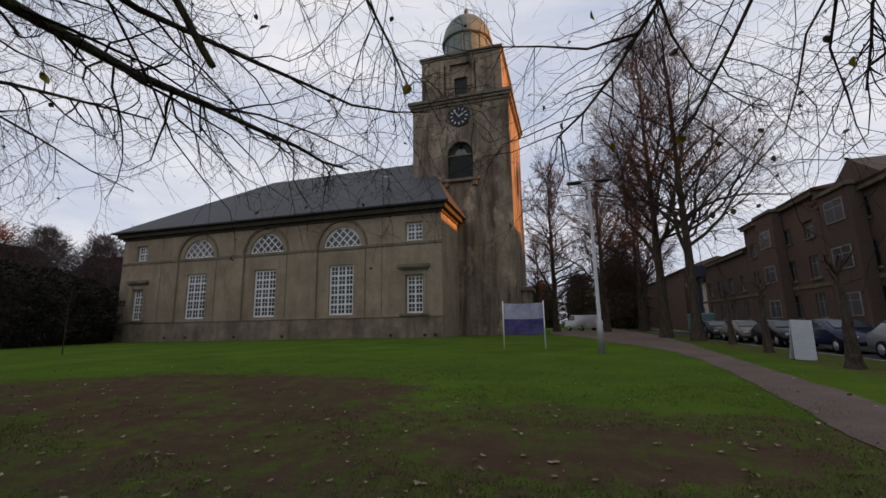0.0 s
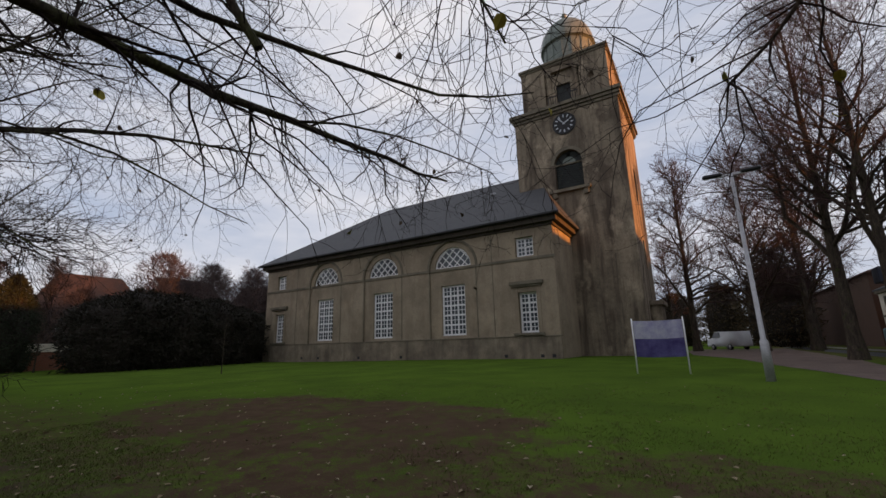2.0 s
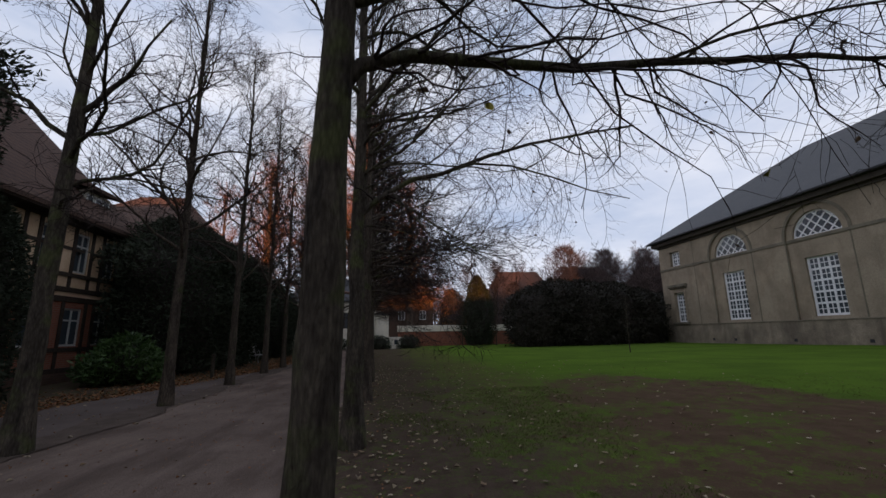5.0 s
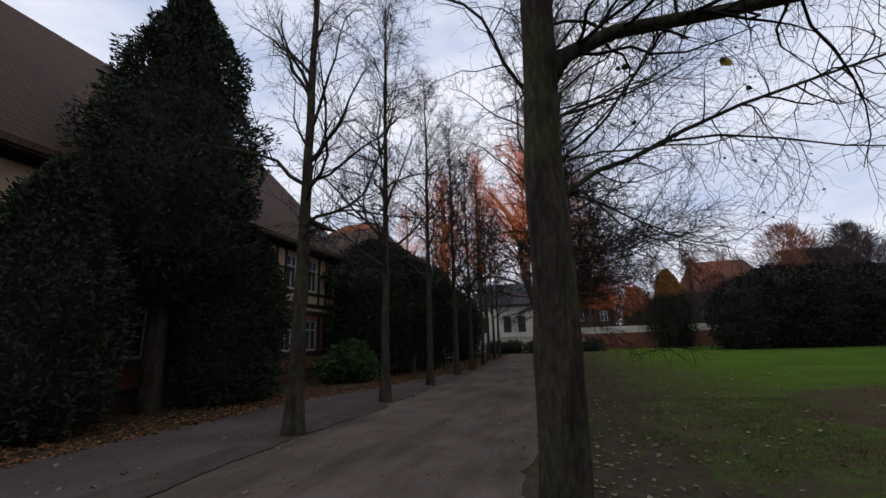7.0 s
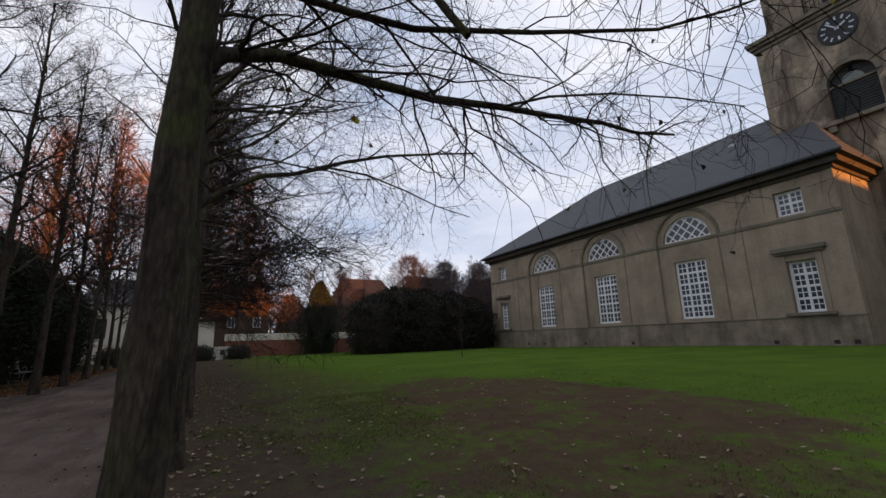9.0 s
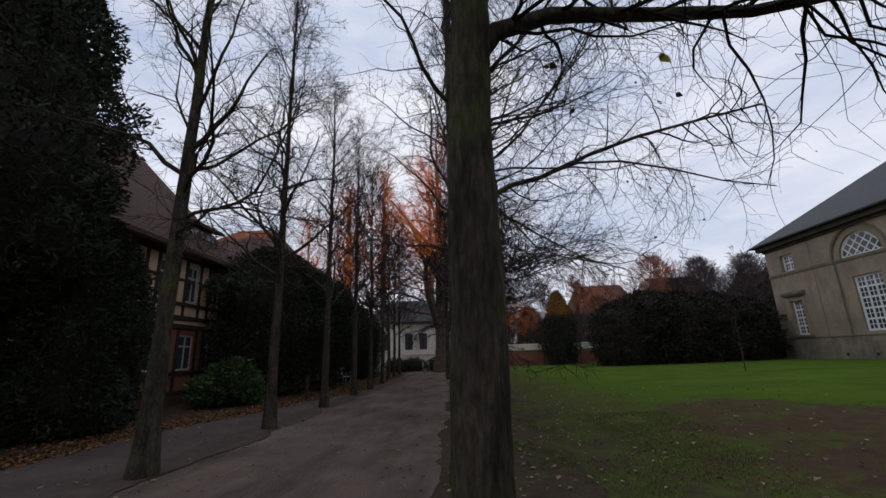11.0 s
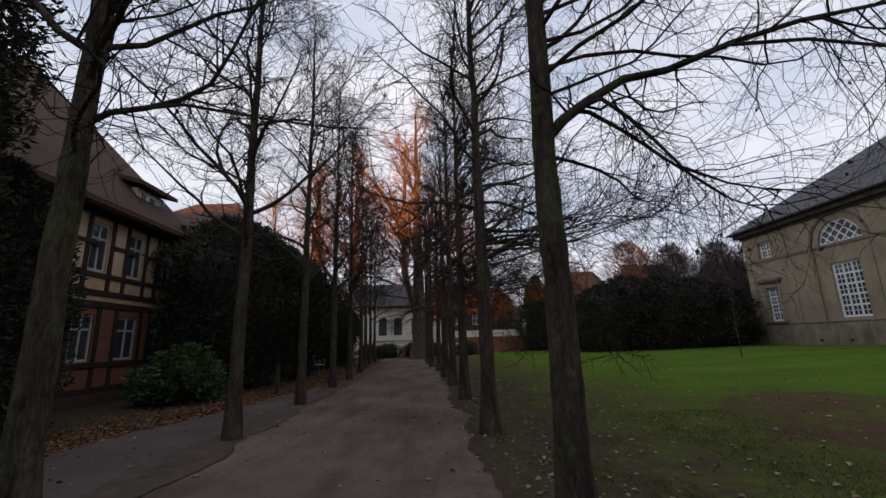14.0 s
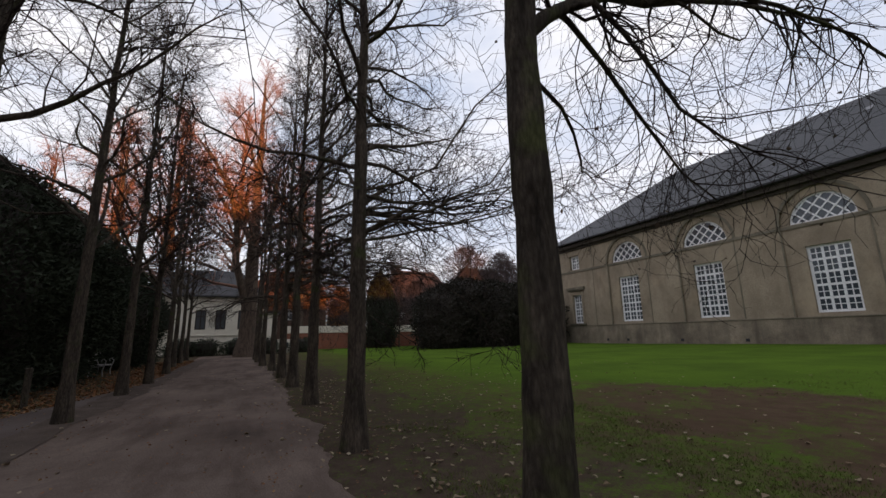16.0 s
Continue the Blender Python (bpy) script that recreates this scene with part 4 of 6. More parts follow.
def bare_tree(seed, height, r, limbs, extra=16, first=3.0, aim=None, depth=3, kids=(0, 13, 9, 0), pitch=(20, 60), reach=(2.6, 1.2), lean=(0.0, 0.0), bark=None, twig=None, leaves=0, yellow=0, courses=(), thin=0.0022, up=(0, 0.03, 0.02, 0.01, 0)):
    """Leafless lime: limbs are (height, azimuth, pitch, length, radius); more fill the crown, on the side of aim if given."""
    rng = random.Random(seed)
    out, tips = (Tubes(), Tubes()), []
    n = 16
    pts, rad = [], []
    for k in range(n + 1):
        f = k / n
        sway = 0.05 + 0.1 * f
        pts.append((lean[0] * f * height + rng.gauss(0, sway * 0.12) * (k > 1), lean[1] * f * height + rng.gauss(0, sway * 0.12) * (k > 1), f * height - 0.15 * (k == 0)))
        rad.append(r * (1 - 0.9 * f ** 0.9) * (1.5 if k == 0 else 1.0) + 0.006)
    fine, fr = [], []
    for k in range(n):
        for s in range(4):
            q = s / 4
            fine.append(tuple(np.array(pts[k]) * (1 - q) + np.array(pts[k + 1]) * q))
            fr.append((rad[k] * (1 - q) + rad[k + 1] * q) * (1 + 0.022 * rng.gauss(0, 1) * (k > 0)))
    fine.append(pts[-1])
    fr.append(rad[-1])
    out[0].add(fine, fr, 22)
    body = out[0].v[-1]
    for i in range(len(body)):
        c = np.array(fine[i // 22])
        q = Vector(body[i])
        k = 1 + 0.05 * noise.noise(q * 3.0 + Vector((seed, 0, 0))) + 0.06 * noise.noise(Vector((q.x * 14, q.y * 14, q.z * 3.5)))
        body[i] = c + (body[i] - c) * k

    def at(z):
        f = min(0.999, z / height) * n
        i = int(f)
        return Vector(pts[i]).lerp(Vector(pts[i + 1]), f - i), rad[i]

    todo = list(limbs)
    for k in range(extra):
        z = first + (height * 0.97 - first) * (k + rng.random()) / extra
        f = (z - first) / (height - first)
        az = rng.uniform(0, 360) if aim is None or rng.random() < 0.3 else rng.gauss(aim, 50)
        todo.append((z, az, pitch[0] + (pitch[1] - pitch[0]) * f + rng.gauss(0, 8), (reach[0] * (1 - f) + reach[1] * f) * rng.uniform(0.75, 1.2), None))
    for course, lr, cut in courses:
        q = np.array(course, float)
        out[0].add(q, np.linspace(lr, lr * (0.9 if cut else 0.3), len(q)), 7)
        for _ in range(len(q) * 4 if not cut else 6):
            i = rng.randrange(1, len(q) - 1)
            base = Vector(q[i]).lerp(Vector(q[i + 1]), rng.random())
            ax = Vector(q[i + 1] - q[i]).normalized()
            perp = ax.orthogonal().normalized()
            perp.rotate(Matrix.Rotation(rng.uniform(0, 2 * math.pi), 3, ax))
            a = radians(rng.uniform(35, 75))
            grow(rng, out, tips, base, ax * math.cos(a) + perp * math.sin(a) + Vector((0, 0, -0.25)), rng.uniform(0.6, 1.7), lr * rng.uniform(0.16, 0.3), 2, depth, (25, 60), up, kids, 0.19, thin)
    for z, az, pt, length, lr in todo:
        base, tr = at(z)
        a, b = radians(az), radians(pt)
        way = Vector((math.cos(a) * math.cos(b), math.sin(a) * math.cos(b), math.sin(b)))
        grow(rng, out, tips, base, way, length, lr or max(0.014, tr * rng.uniform(0.34, 0.55)), 1, depth, (25, 62), up, kids, 0.17, thin)
    got = [out[0].mesh("trunk", bark or M_BARK), out[1].mesh("crown", twig or M_TWIG)]
    if leaves:
        got.append(leaf_cards(rng, rng.sample(tips, min(leaves, len(tips))), 0.05, 0.8, "withered_leaves", M_DRYLEAF))
    if yellow:
        got.append(leaf_cards(rng, rng.sample(tips, min(yellow, len(tips))), 0.1, 1.0, "yellow_leaves", M_YELLOWLEAF))
    return got


def plant(meshes, place, label, turn=0.0, size=1.0, group="", name="tree", category="tree"):
    x, y = place[:2]
    z = place[2] if len(place) > 2 else ground_z(x, y)
    t = thing(name, (x, y, z), label, category, group)
    t.rotation_euler = (0, 0, radians(turn))
    t.scale = (size, size, size)
    for me in meshes:
        part_mesh(me.name.split(".")[0], me, None, t)
    return t


AV = "bare lime trees along the avenue"
LIME = "bare pruned lime tree with dark twigs beside the gravel path"
DROOP = (0, 0.03, -0.07, -0.05, 0)
# right-hand row, limbs reach over the lawn
r0 = bare_tree(11, 10.5, 0.143, [(3.7, 60, 30, 4.2, 0.034), (4.0, 130, 32, 4.4, 0.036), (4.6, 100, 30, 4.5, 0.034), (4.2, 20, 30, 3.6, 0.03), (3.9, 95, 20, 3.0, 0.026), (4.3, 150, 14, 4.2, 0.024), (4.8, 125, 18, 4.4, 0.024), (5.2, 140, 22, 4.2, 0.022)], 24, 4.4, 85, reach=(3.9, 1.5), leaves=170, yellow=9, kids=(0, 15, 9, 0), up=DROOP, bark=M_MOSS, lean=(0.0, 0.022), thin=0.0027,
               courses=[([(0.0, 0.1, 3.12), (-0.02, 0.22, 3.3), (-0.1, 0.55, 3.46), (-0.25, 1.2, 3.56), (-0.38, 1.9, 3.66), (-0.3, 2.6, 3.72), (-0.3, 3.2, 3.78), (-0.25, 4.0, 3.86), (-0.35, 4.7, 3.95), (-0.4, 5.6, 4.15)], 0.055, False), ([(0, 0, 4.9), (0.2, 0.35, 4.95), (0.45, 0.72, 4.55), (0.76, 1.1, 3.75), (0.93, 1.32, 3.28), (0.99, 1.39, 3.13)], 0.026, True),
                        ([(-0.3, 2.6, 3.72), (0.0, 2.95, 3.76), (0.4, 3.3, 3.66), (0.8, 3.62, 3.48), (1.16, 3.9, 3.28)], 0.015, False),
                        ([(0, 0, 5.1), (0.6, 0.7, 5.3), (1.2, 1.35, 4.9), (1.7, 1.85, 4.1), (1.95, 2.05, 3.5), (2.05, 2.15, 3.2)], 0.02, False)])
plant(r0, (-3.8, 0.755, 0.02), "mossy lime trunk with a long level limb over the lawn", 0, 0.92, AV)
r1 = bare_tree(12, 11.0, 0.145, [(3.3, 118, 6, 3.8, 0.02), (4.2, 75, 14, 4.5, 0.022), (4.5, 95, 16, 4.6, 0.022), (4.8, 70, 20, 4.4, 0.022), (5.2, 105, 22, 4.4, 0.022), (5.6, 85, 26, 4.2, 0.02), (3.9, 104, 8, 4.0, 0.02), (4.1, 58, 26, 4.0, 0.024), (4.4, 112, 30, 4.4, 0.026), (4.9, 92, 42, 4.2, 0.03), (4.6, 30, 36, 3.2, 0.024)], 24, 4.8, 88, reach=(3.8, 1.6), leaves=170, kids=(0, 12, 8, 0), bark=M_MOSS, up=DROOP, thin=0.003,
               courses=[([(0.0, 0.05, 3.5), (0.0, 0.2, 3.66), (-0.04, 0.46, 3.87), (-0.08, 0.89, 4.15), (-0.12, 1.38, 4.28), (-0.19, 2.19, 4.66), (-0.27, 3.08, 5.0), (-0.35, 4.2, 5.3), (-0.3, 5.2, 5.5)], 0.058, False),
                        ([(-0.04, 0.35, 3.78), (-0.1, 0.5, 3.8), (-0.2, 0.9, 3.63), (-0.3, 1.3, 3.4), (-0.4, 1.7, 3.2), (-0.5, 2.1, 3.0), (-0.6, 2.7, 2.85)], 0.026, False),
                        ([(-0.04, 0.4, 3.82), (0.1, 0.55, 3.82), (0.15, 0.75, 3.6), (0.18, 0.95, 3.35), (0.2, 1.15, 3.08), (0.25, 1.5, 2.9), (0.3, 1.9, 2.8)], 0.024, False),
                        ([(-0.12, 1.38, 4.28), (0.1, 1.9, 4.4), (0.3, 2.5, 4.3), (0.5, 3.1, 4.05), (0.6, 3.7, 3.8), (0.7, 4.3, 3.65)], 0.024, False)])
plant(r1, (-7.7, 0.69, 0.02), LIME, 0, 0.93, AV)
r2 = bare_tree(13, 11.5, 0.14, [(2.9, 80, 4, 3.8, 0.026), (3.4, 95, 6, 3.8, 0.028), (3.2, 60, 2, 3.4, 0.026), (2.6, 90, -4, 3.2, 0.022), (3.0, 70, 8, 4.2, 0.026), (3.3, 105, 4, 4.2, 0.026), (3.7, 85, 12, 4.4, 0.026)], 44, 3.0, 85, reach=(3.7, 1.5), pitch=(10, 68), leaves=40, thin=0.006)
r3 = bare_tree(14, 11.5, 0.14, [(2.9, 100, 2, 3.4, 0.025), (2.6, 85, -3, 3.2, 0.022), (3.2, 75, 4, 4.0, 0.025), (3.5, 95, 10, 4.2, 0.025)], 42, 3.0, 88, reach=(3.6, 1.5), pitch=(8, 70), leaves=20, kids=(0, 12, 8, 0), thin=0.007)
plant(r2, (-11.85, 0.64, 0.03), LIME, 0, 0.97, AV)
rfar = bare_tree(17, 11.5, 0.14, [(2.8, 95, 2, 3.6, 0.025), (3.2, 80, 6, 3.8, 0.025)], 38, 3.0, 88, reach=(3.5, 1.5), pitch=(8, 70), kids=(0, 10, 7, 0), thin=0.008)
for k, (x, y) in enumerate(((-16.2, 0.58), (-19.9, 0.47), (-23.4, 0.34), (-27.2, 0.15), (-31.0, -0.2), (-34.8, -0.4), (-38.6, -0.55))):
    plant((r3, r2)[k % 2] if k < 3 else rfar, (x, y, 0.02), LIME, (k * 23) % 50 - 25, 0.95 + 0.05 * (k % 3), AV)
rb = bare_tree(15, 10.5, 0.15, [(3.2, 98, 14, 5.4, 0.034), (3.4, 76, 18, 4.8, 0.036), (3.5, 122, 16, 5.2, 0.04), (3.9, 142, 18, 5.2, 0.038), (4.4, 158, 26, 4.8, 0.034), (4.9, 110, 34, 4.0, 0.03)], 15, 4.4, 105, reach=(4.2, 1.6), leaves=130, yellow=30, kids=(0, 9, 6, 0), up=DROOP,
               courses=[([(0.0, 0.1, 4.3), (-0.5, 0.9, 4.75), (-1.2, 1.9, 4.85), (-1.8, 2.6, 4.6), (-2.07, 2.95, 4.2), (-2.26, 2.99, 3.94), (-2.5, 3.02, 3.6), (-2.75, 3.05, 3.32), (-3.0, 3.08, 3.12)], 0.03, False),
                        ([(0.0, 0.1, 4.6), (-0.4, 1.0, 4.9), (-0.9, 2.0, 4.8), (-1.25, 2.7, 4.35), (-1.42, 2.95, 4.0), (-1.62, 3.0, 3.62), (-1.82, 3.04, 3.27), (-1.95, 3.08, 3.05)], 0.026, False),
                        ([(-2.07, 2.95, 4.2), (-2.0, 3.0, 3.88), (-1.86, 3.04, 3.56), (-1.64, 3.1, 3.34), (-1.4, 3.2, 3.2)], 0.014, False),
                        ([(-2.26, 2.99, 3.95), (-2.68, 3.05, 3.93), (-3.07, 3.1, 4.08), (-3.5, 3.2, 4.24), (-3.9, 3.3, 4.35)], 0.014, False),
                        ([(0.1, 0.1, 4.4), (0.1, 1.0, 4.7), (-0.2, 2.0, 4.6), (-0.5, 2.7, 4.2), (-0.65, 2.95, 3.8), (-0.68, 3.0, 3.5), (-0.74, 3.05, 3.15)], 0.024, False)])
plant(rb, (1.8, 0.85, 0.03), LIME, 0, 0.92, AV)
# left-hand row, narrower crowns
l0 = bare_tree(21, 12.0, 0.15, [(4.3, 60, 48, 3.4, 0.04), (4.1, 215, 50, 3.4, 0.045), (3.5, 45, 8, 3.2, 0.026), (4.7, 120, 50, 3.2, 0.036)], 15, 4.6, None, pitch=(42, 66), reach=(2.6, 1.3), lean=(0.01, 0.02), bark=M_MOSS, kids=(0, 12, 9, 0), thin=0.004,
               courses=[([(0.0, 0.02, 3.7), (0.0, 0.09, 3.86), (0.0, 0.3, 3.98), (0.0, 0.67, 4.03), (0.0, 1.0, 4.12), (0.0, 1.29, 4.3), (0.05, 1.5, 4.65), (0.1, 1.75, 5.2), (0.1, 2.0, 5.9)], 0.04, False),
                        ([(0.0, 0.67, 4.03), (0.1, 1.1, 4.0), (0.2, 1.6, 3.85), (0.3, 2.1, 3.7), (0.35, 2.6, 3.6), (0.4, 3.0, 3.55)], 0.02, False)])
l1 = bare_tree(22, 12.0, 0.125, [], 36, 3.2, None, pitch=(34, 70), reach=(3.4, 2.0), kids=(0, 12, 9, 0), thin=0.005)
lfar = bare_tree(24, 12.3, 0.125, [], 34, 3.2, None, pitch=(36, 72), reach=(3.3, 2.0), kids=(0, 9, 6, 0), thin=0.0085)
l2 = bare_tree(23, 12.5, 0.125, [], 36, 3.2, None, pitch=(38, 72), reach=(3.3, 2.0), kids=(0, 12, 8, 0), thin=0.006)
for k, (x, y) in enumerate(((-8.2, -3.75), (-12.1, -3.75), (-16.15, -3.8), (-20.35, -3.9), (-23.6, -3.9), (-28.0, -4.1), (-33.0, -4.6), (-37.2, -4.85), (-41.0, -5.0))):
    plant(l0 if k == 0 else (l1, l2)[k % 2] if k < 5 else lfar, (x, y, 0.0), LIME, 0 if k == 0 else k * 67, 0.965, AV)
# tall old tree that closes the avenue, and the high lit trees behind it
old = bare_tree(31, 25.0, 0.7, [(3.2, 260, 72, 15, 0.36), (7, 20, 60, 11, 0.28), (9, 270, 62, 10, 0.25), (8, 90, 66, 11, 0.26)], 18, 8.0, None, pitch=(48, 72), reach=(8.5, 3.5), kids=(0, 13, 10, 0), bark=M_SUNBARK, twig=M_SUNTWIG, thin=0.014)
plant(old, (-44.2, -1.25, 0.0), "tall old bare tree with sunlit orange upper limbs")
far = bare_tree(32, 20.0, 0.42, [], 26, 5.0, None, pitch=(40, 72), reach=(6.5, 2.6), kids=(0, 11, 7, 0), bark=M_SUNBARK, twig=M_SUNTWIG, thin=0.02)
FAR = "tall bare trees behind the churchyard"
for k, (x, y, s) in enumerate(((-60, -10, 1.4), (-64, -3.5, 1.55), (-66, -17, 1.35), (-56, -14, 1.2), (-63, 4.5, 1.2), (-68, -24, 1.2))):
    plant(far, (x, y, 0.0), "bare tree with sunlit orange crown beyond the cottage", k * 51, s, FAR)
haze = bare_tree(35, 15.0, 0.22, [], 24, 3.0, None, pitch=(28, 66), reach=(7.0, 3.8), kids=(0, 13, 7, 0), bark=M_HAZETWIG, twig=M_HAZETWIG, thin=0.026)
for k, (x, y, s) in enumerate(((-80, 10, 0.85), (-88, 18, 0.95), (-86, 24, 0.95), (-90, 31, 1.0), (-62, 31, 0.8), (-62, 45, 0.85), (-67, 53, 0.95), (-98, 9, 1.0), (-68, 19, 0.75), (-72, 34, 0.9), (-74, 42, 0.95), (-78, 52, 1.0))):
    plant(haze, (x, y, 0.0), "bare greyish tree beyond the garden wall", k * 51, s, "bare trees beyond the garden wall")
# young tree on the lawn
sapling = bare_tree(38, 3.4, 0.026, [], 14, 1.3, None, depth=2, pitch=(40, 70), reach=(0.8, 0.4), kids=(0, 6, 0, 0), twig=M_TWIG, thin=0.006)
plant(sapling, (-27.2, 16.6), "thin leafless young tree standing in the lawn", name="young_tree")
# large trees beside the footpath
big = bare_tree(33, 22.0, 0.34, [(5.5, 150, 52, 11, 0.16), (6.5, 350, 50, 11, 0.15), (7.5, 60, 56, 10, 0.14), (7.0, 250, 50, 10, 0.14)], 32, 6.0, None, pitch=(18, 68), reach=(9.5, 4.2), kids=(0, 15, 11, 0), twig=M_ROADTWIG, thin=0.0105, up=(0, 0.05, 0.05, 0.04, 0))
mid = bare_tree(36, 17.0, 0.32, [(3.2, 130, 62, 8, 0.13), (3.6, 300, 60, 8, 0.13), (4.2, 30, 60, 7, 0.11)], 40, 4.5, None, pitch=(25, 70), reach=(6.4, 3.0), kids=(0, 11, 8, 0), twig=M_ROADTWIG, thin=0.018, up=(0, 0.05, 0.05, 0.04, 0))
ROADSIDE = "large bare trees beside the footpath"
for k, (x, y, s) in enumerate(((4.75, 29.0, 0.88), (5.6, 25.7, 0.8), (2.9, 47.5, 1.05), (-2.3, 53.0, 1.15), (7.0, 52.0, 1.05), (-5.0, 66.0, 0.8), (9.0, 62.0, 1.05), (4.0, 60.0, 0.95))):
    plant(big if k < 2 else mid, (x, y, 0.35), "large bare reddish-twigged tree beside the footpath", k * 77 + 20, s, ROADSIDE)
# pollarded street trees on the verge
poll = bare_tree(34, 3.0, 0.2, [(2.6, 40, 60, 0.8, 0.06), (2.7, 160, 60, 0.9, 0.06), (2.8, 280, 65, 0.8, 0.06)], 6, 2.2, None, pitch=(40, 70), reach=(0.7, 0.6), depth=2, kids=(0, 5, 0, 0))
for x, y, s in ((5.75, 18.0, 0.8), (5.65, 13.15, 0.85), (6.1, 22.5, 0.8)):
    plant(poll, (x, y, 0.18), "short pollarded street tree on the grass verge", 30 * y, s, "street trees on the verge")


def leafy(seed, outline, count, size, material, trunk_r=0.08, trunk_h=1.0, squash=1.0, name="foliage", core_of=True):
    """Evergreen mass: outline gives the radius at each height (0..1, m); leaf clumps crowd its uneven skin."""
    rng = random.Random(seed)
    h = outline[-1][0]
    v, f = [], []
    lumps = [(rng.uniform(0, 2 * math.pi), rng.uniform(0, h), rng.uniform(0.5, 1.2)) for _ in range(40)]
    for _ in range(count):
        z = rng.uniform(outline[0][0], h)
        for (za, ra), (zb, rb) in zip(outline, outline[1:]):
            if za <= z <= zb:
                rr = ra + (rb - ra) * (z - za) / (zb - za)
        a = rng.uniform(0, 2 * math.pi)
        lump = 1 + 0.45 * noise.noise((math.cos(a) * 2.0 + seed, math.sin(a) * 2.0, z * 0.9)) + 0.22 * noise.noise((math.cos(a) * 6.0 + seed, math.sin(a) * 6.0, z * 2.4))
        q = rr * lump * ((1 - 0.35 * rng.random() ** 2) if core_of else 1.25 * rng.random() ** 0.6)
        p = Vector((q * math.cos(a), q * math.sin(a) * squash, z + rng.gauss(0, 0.08)))
        s = size * rng.uniform(0.6, 1.5)
        d = (Vector((math.cos(a), math.sin(a), 0.3 if core_of else 1.3)) + Vector((rng.gauss(0, 1.0), rng.gauss(0, 1.0), rng.gauss(0, 1.0)))).normalized()
        side = d.cross(Vector((rng.gauss(0, 1), rng.gauss(0, 1), rng.gauss(0, 1)))).normalized() * s * (0.15 if core_of else 0.022)
        k = len(v)
        v += [tuple(p), tuple(p + d * s * 0.55 + side), tuple(p + d * s), tuple(p + d * s * 0.55 - side)]
        f.append((k, k + 1, k + 2, k + 3))
    t = Tubes()
    t.add([(0, 0, -0.1), (0, 0, h * 0.5), (0, 0, h * 0.85)], (trunk_r, trunk_r * 0.7, 0.02), 7)
    # Solid core; its near-black colour stands for the shade between the leaves.
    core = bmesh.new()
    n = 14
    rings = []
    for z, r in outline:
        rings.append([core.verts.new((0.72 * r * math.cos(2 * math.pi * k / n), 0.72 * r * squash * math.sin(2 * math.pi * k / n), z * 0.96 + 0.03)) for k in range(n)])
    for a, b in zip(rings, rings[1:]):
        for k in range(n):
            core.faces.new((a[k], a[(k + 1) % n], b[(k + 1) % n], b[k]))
    inner = bpy.data.meshes.new("shade_core")
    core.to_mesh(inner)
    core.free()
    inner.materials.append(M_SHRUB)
    me = bpy.data.meshes.new(name)
    me.from_pydata(v, [], f)
    me.materials.append(material)
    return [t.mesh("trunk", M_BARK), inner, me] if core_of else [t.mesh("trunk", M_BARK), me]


yew_low = leafy(41, [(0.1, 0.9), (0.8, 1.2), (2.2, 1.25), (3.6, 1.0), (4.6, 0.6), (5.4, 0.1)], 22000, 0.13, M_YEW, 0.12)
conifer = leafy(47, [(2.7, 0.8), (4.0, 1.9), (6.0, 2.2), (8.0, 1.8), (10.0, 1.1), (12.0, 0.15)], 46000, 0.15, M_YEW, 0.28)
yew_wide = leafy(42, [(0.1, 1.8), (1.2, 2.2), (2.8, 2.35), (4.1, 2.2), (4.9, 1.75), (5.4, 1.1), (5.7, 0.3)], 32000, 0.15, M_YEW, 0.15)
plant(conifer, (-9.9, -9.0, 0.02), "broad dark conifer with high crown beside the house", 0, 1.0, name="conifer", category="conifer")
plant(yew_low, (-55.3, 12.9, 0.02), "tall dark conifer before the garden wall", 70, 1.65, name="conifer", category="conifer")
for x, y, s, t in ((-53.4, 10.4, 0.5, 20), (-53.0, 14.6, 0.55, 140)):
    plant(lfar, (x, y, 0.05), "slim bare young tree before the garden wall", t, s, "slim trees before the garden wall", "young_tree")
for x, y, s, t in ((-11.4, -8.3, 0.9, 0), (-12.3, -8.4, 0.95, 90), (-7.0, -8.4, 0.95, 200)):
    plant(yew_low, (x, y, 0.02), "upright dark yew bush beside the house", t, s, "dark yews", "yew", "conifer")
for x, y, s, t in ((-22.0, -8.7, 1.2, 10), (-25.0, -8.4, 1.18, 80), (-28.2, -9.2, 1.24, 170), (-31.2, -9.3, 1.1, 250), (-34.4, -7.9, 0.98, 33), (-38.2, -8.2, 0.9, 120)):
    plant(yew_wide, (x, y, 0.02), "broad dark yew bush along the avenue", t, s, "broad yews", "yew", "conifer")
rhodo = leafy(43, [(0.05, 0.9), (0.5, 1.25), (1.0, 1.15), (1.5, 0.6), (1.7, 0.1)], 5200, 0.19, M_RHODO, 0.05)
plant(rhodo, (-17.6, -7.7, 0.02), "rounded green rhododendron bush in leaf litter", 0, 0.9, name="rhododendron", category="bush")
plant(rhodo, (-18.6, -8.4, 0.02), "small green rhododendron bush in leaf litter", 120, 0.7, name="rhododendron", category="bush")
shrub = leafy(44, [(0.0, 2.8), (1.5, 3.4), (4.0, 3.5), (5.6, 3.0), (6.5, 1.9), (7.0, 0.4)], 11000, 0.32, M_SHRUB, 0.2)
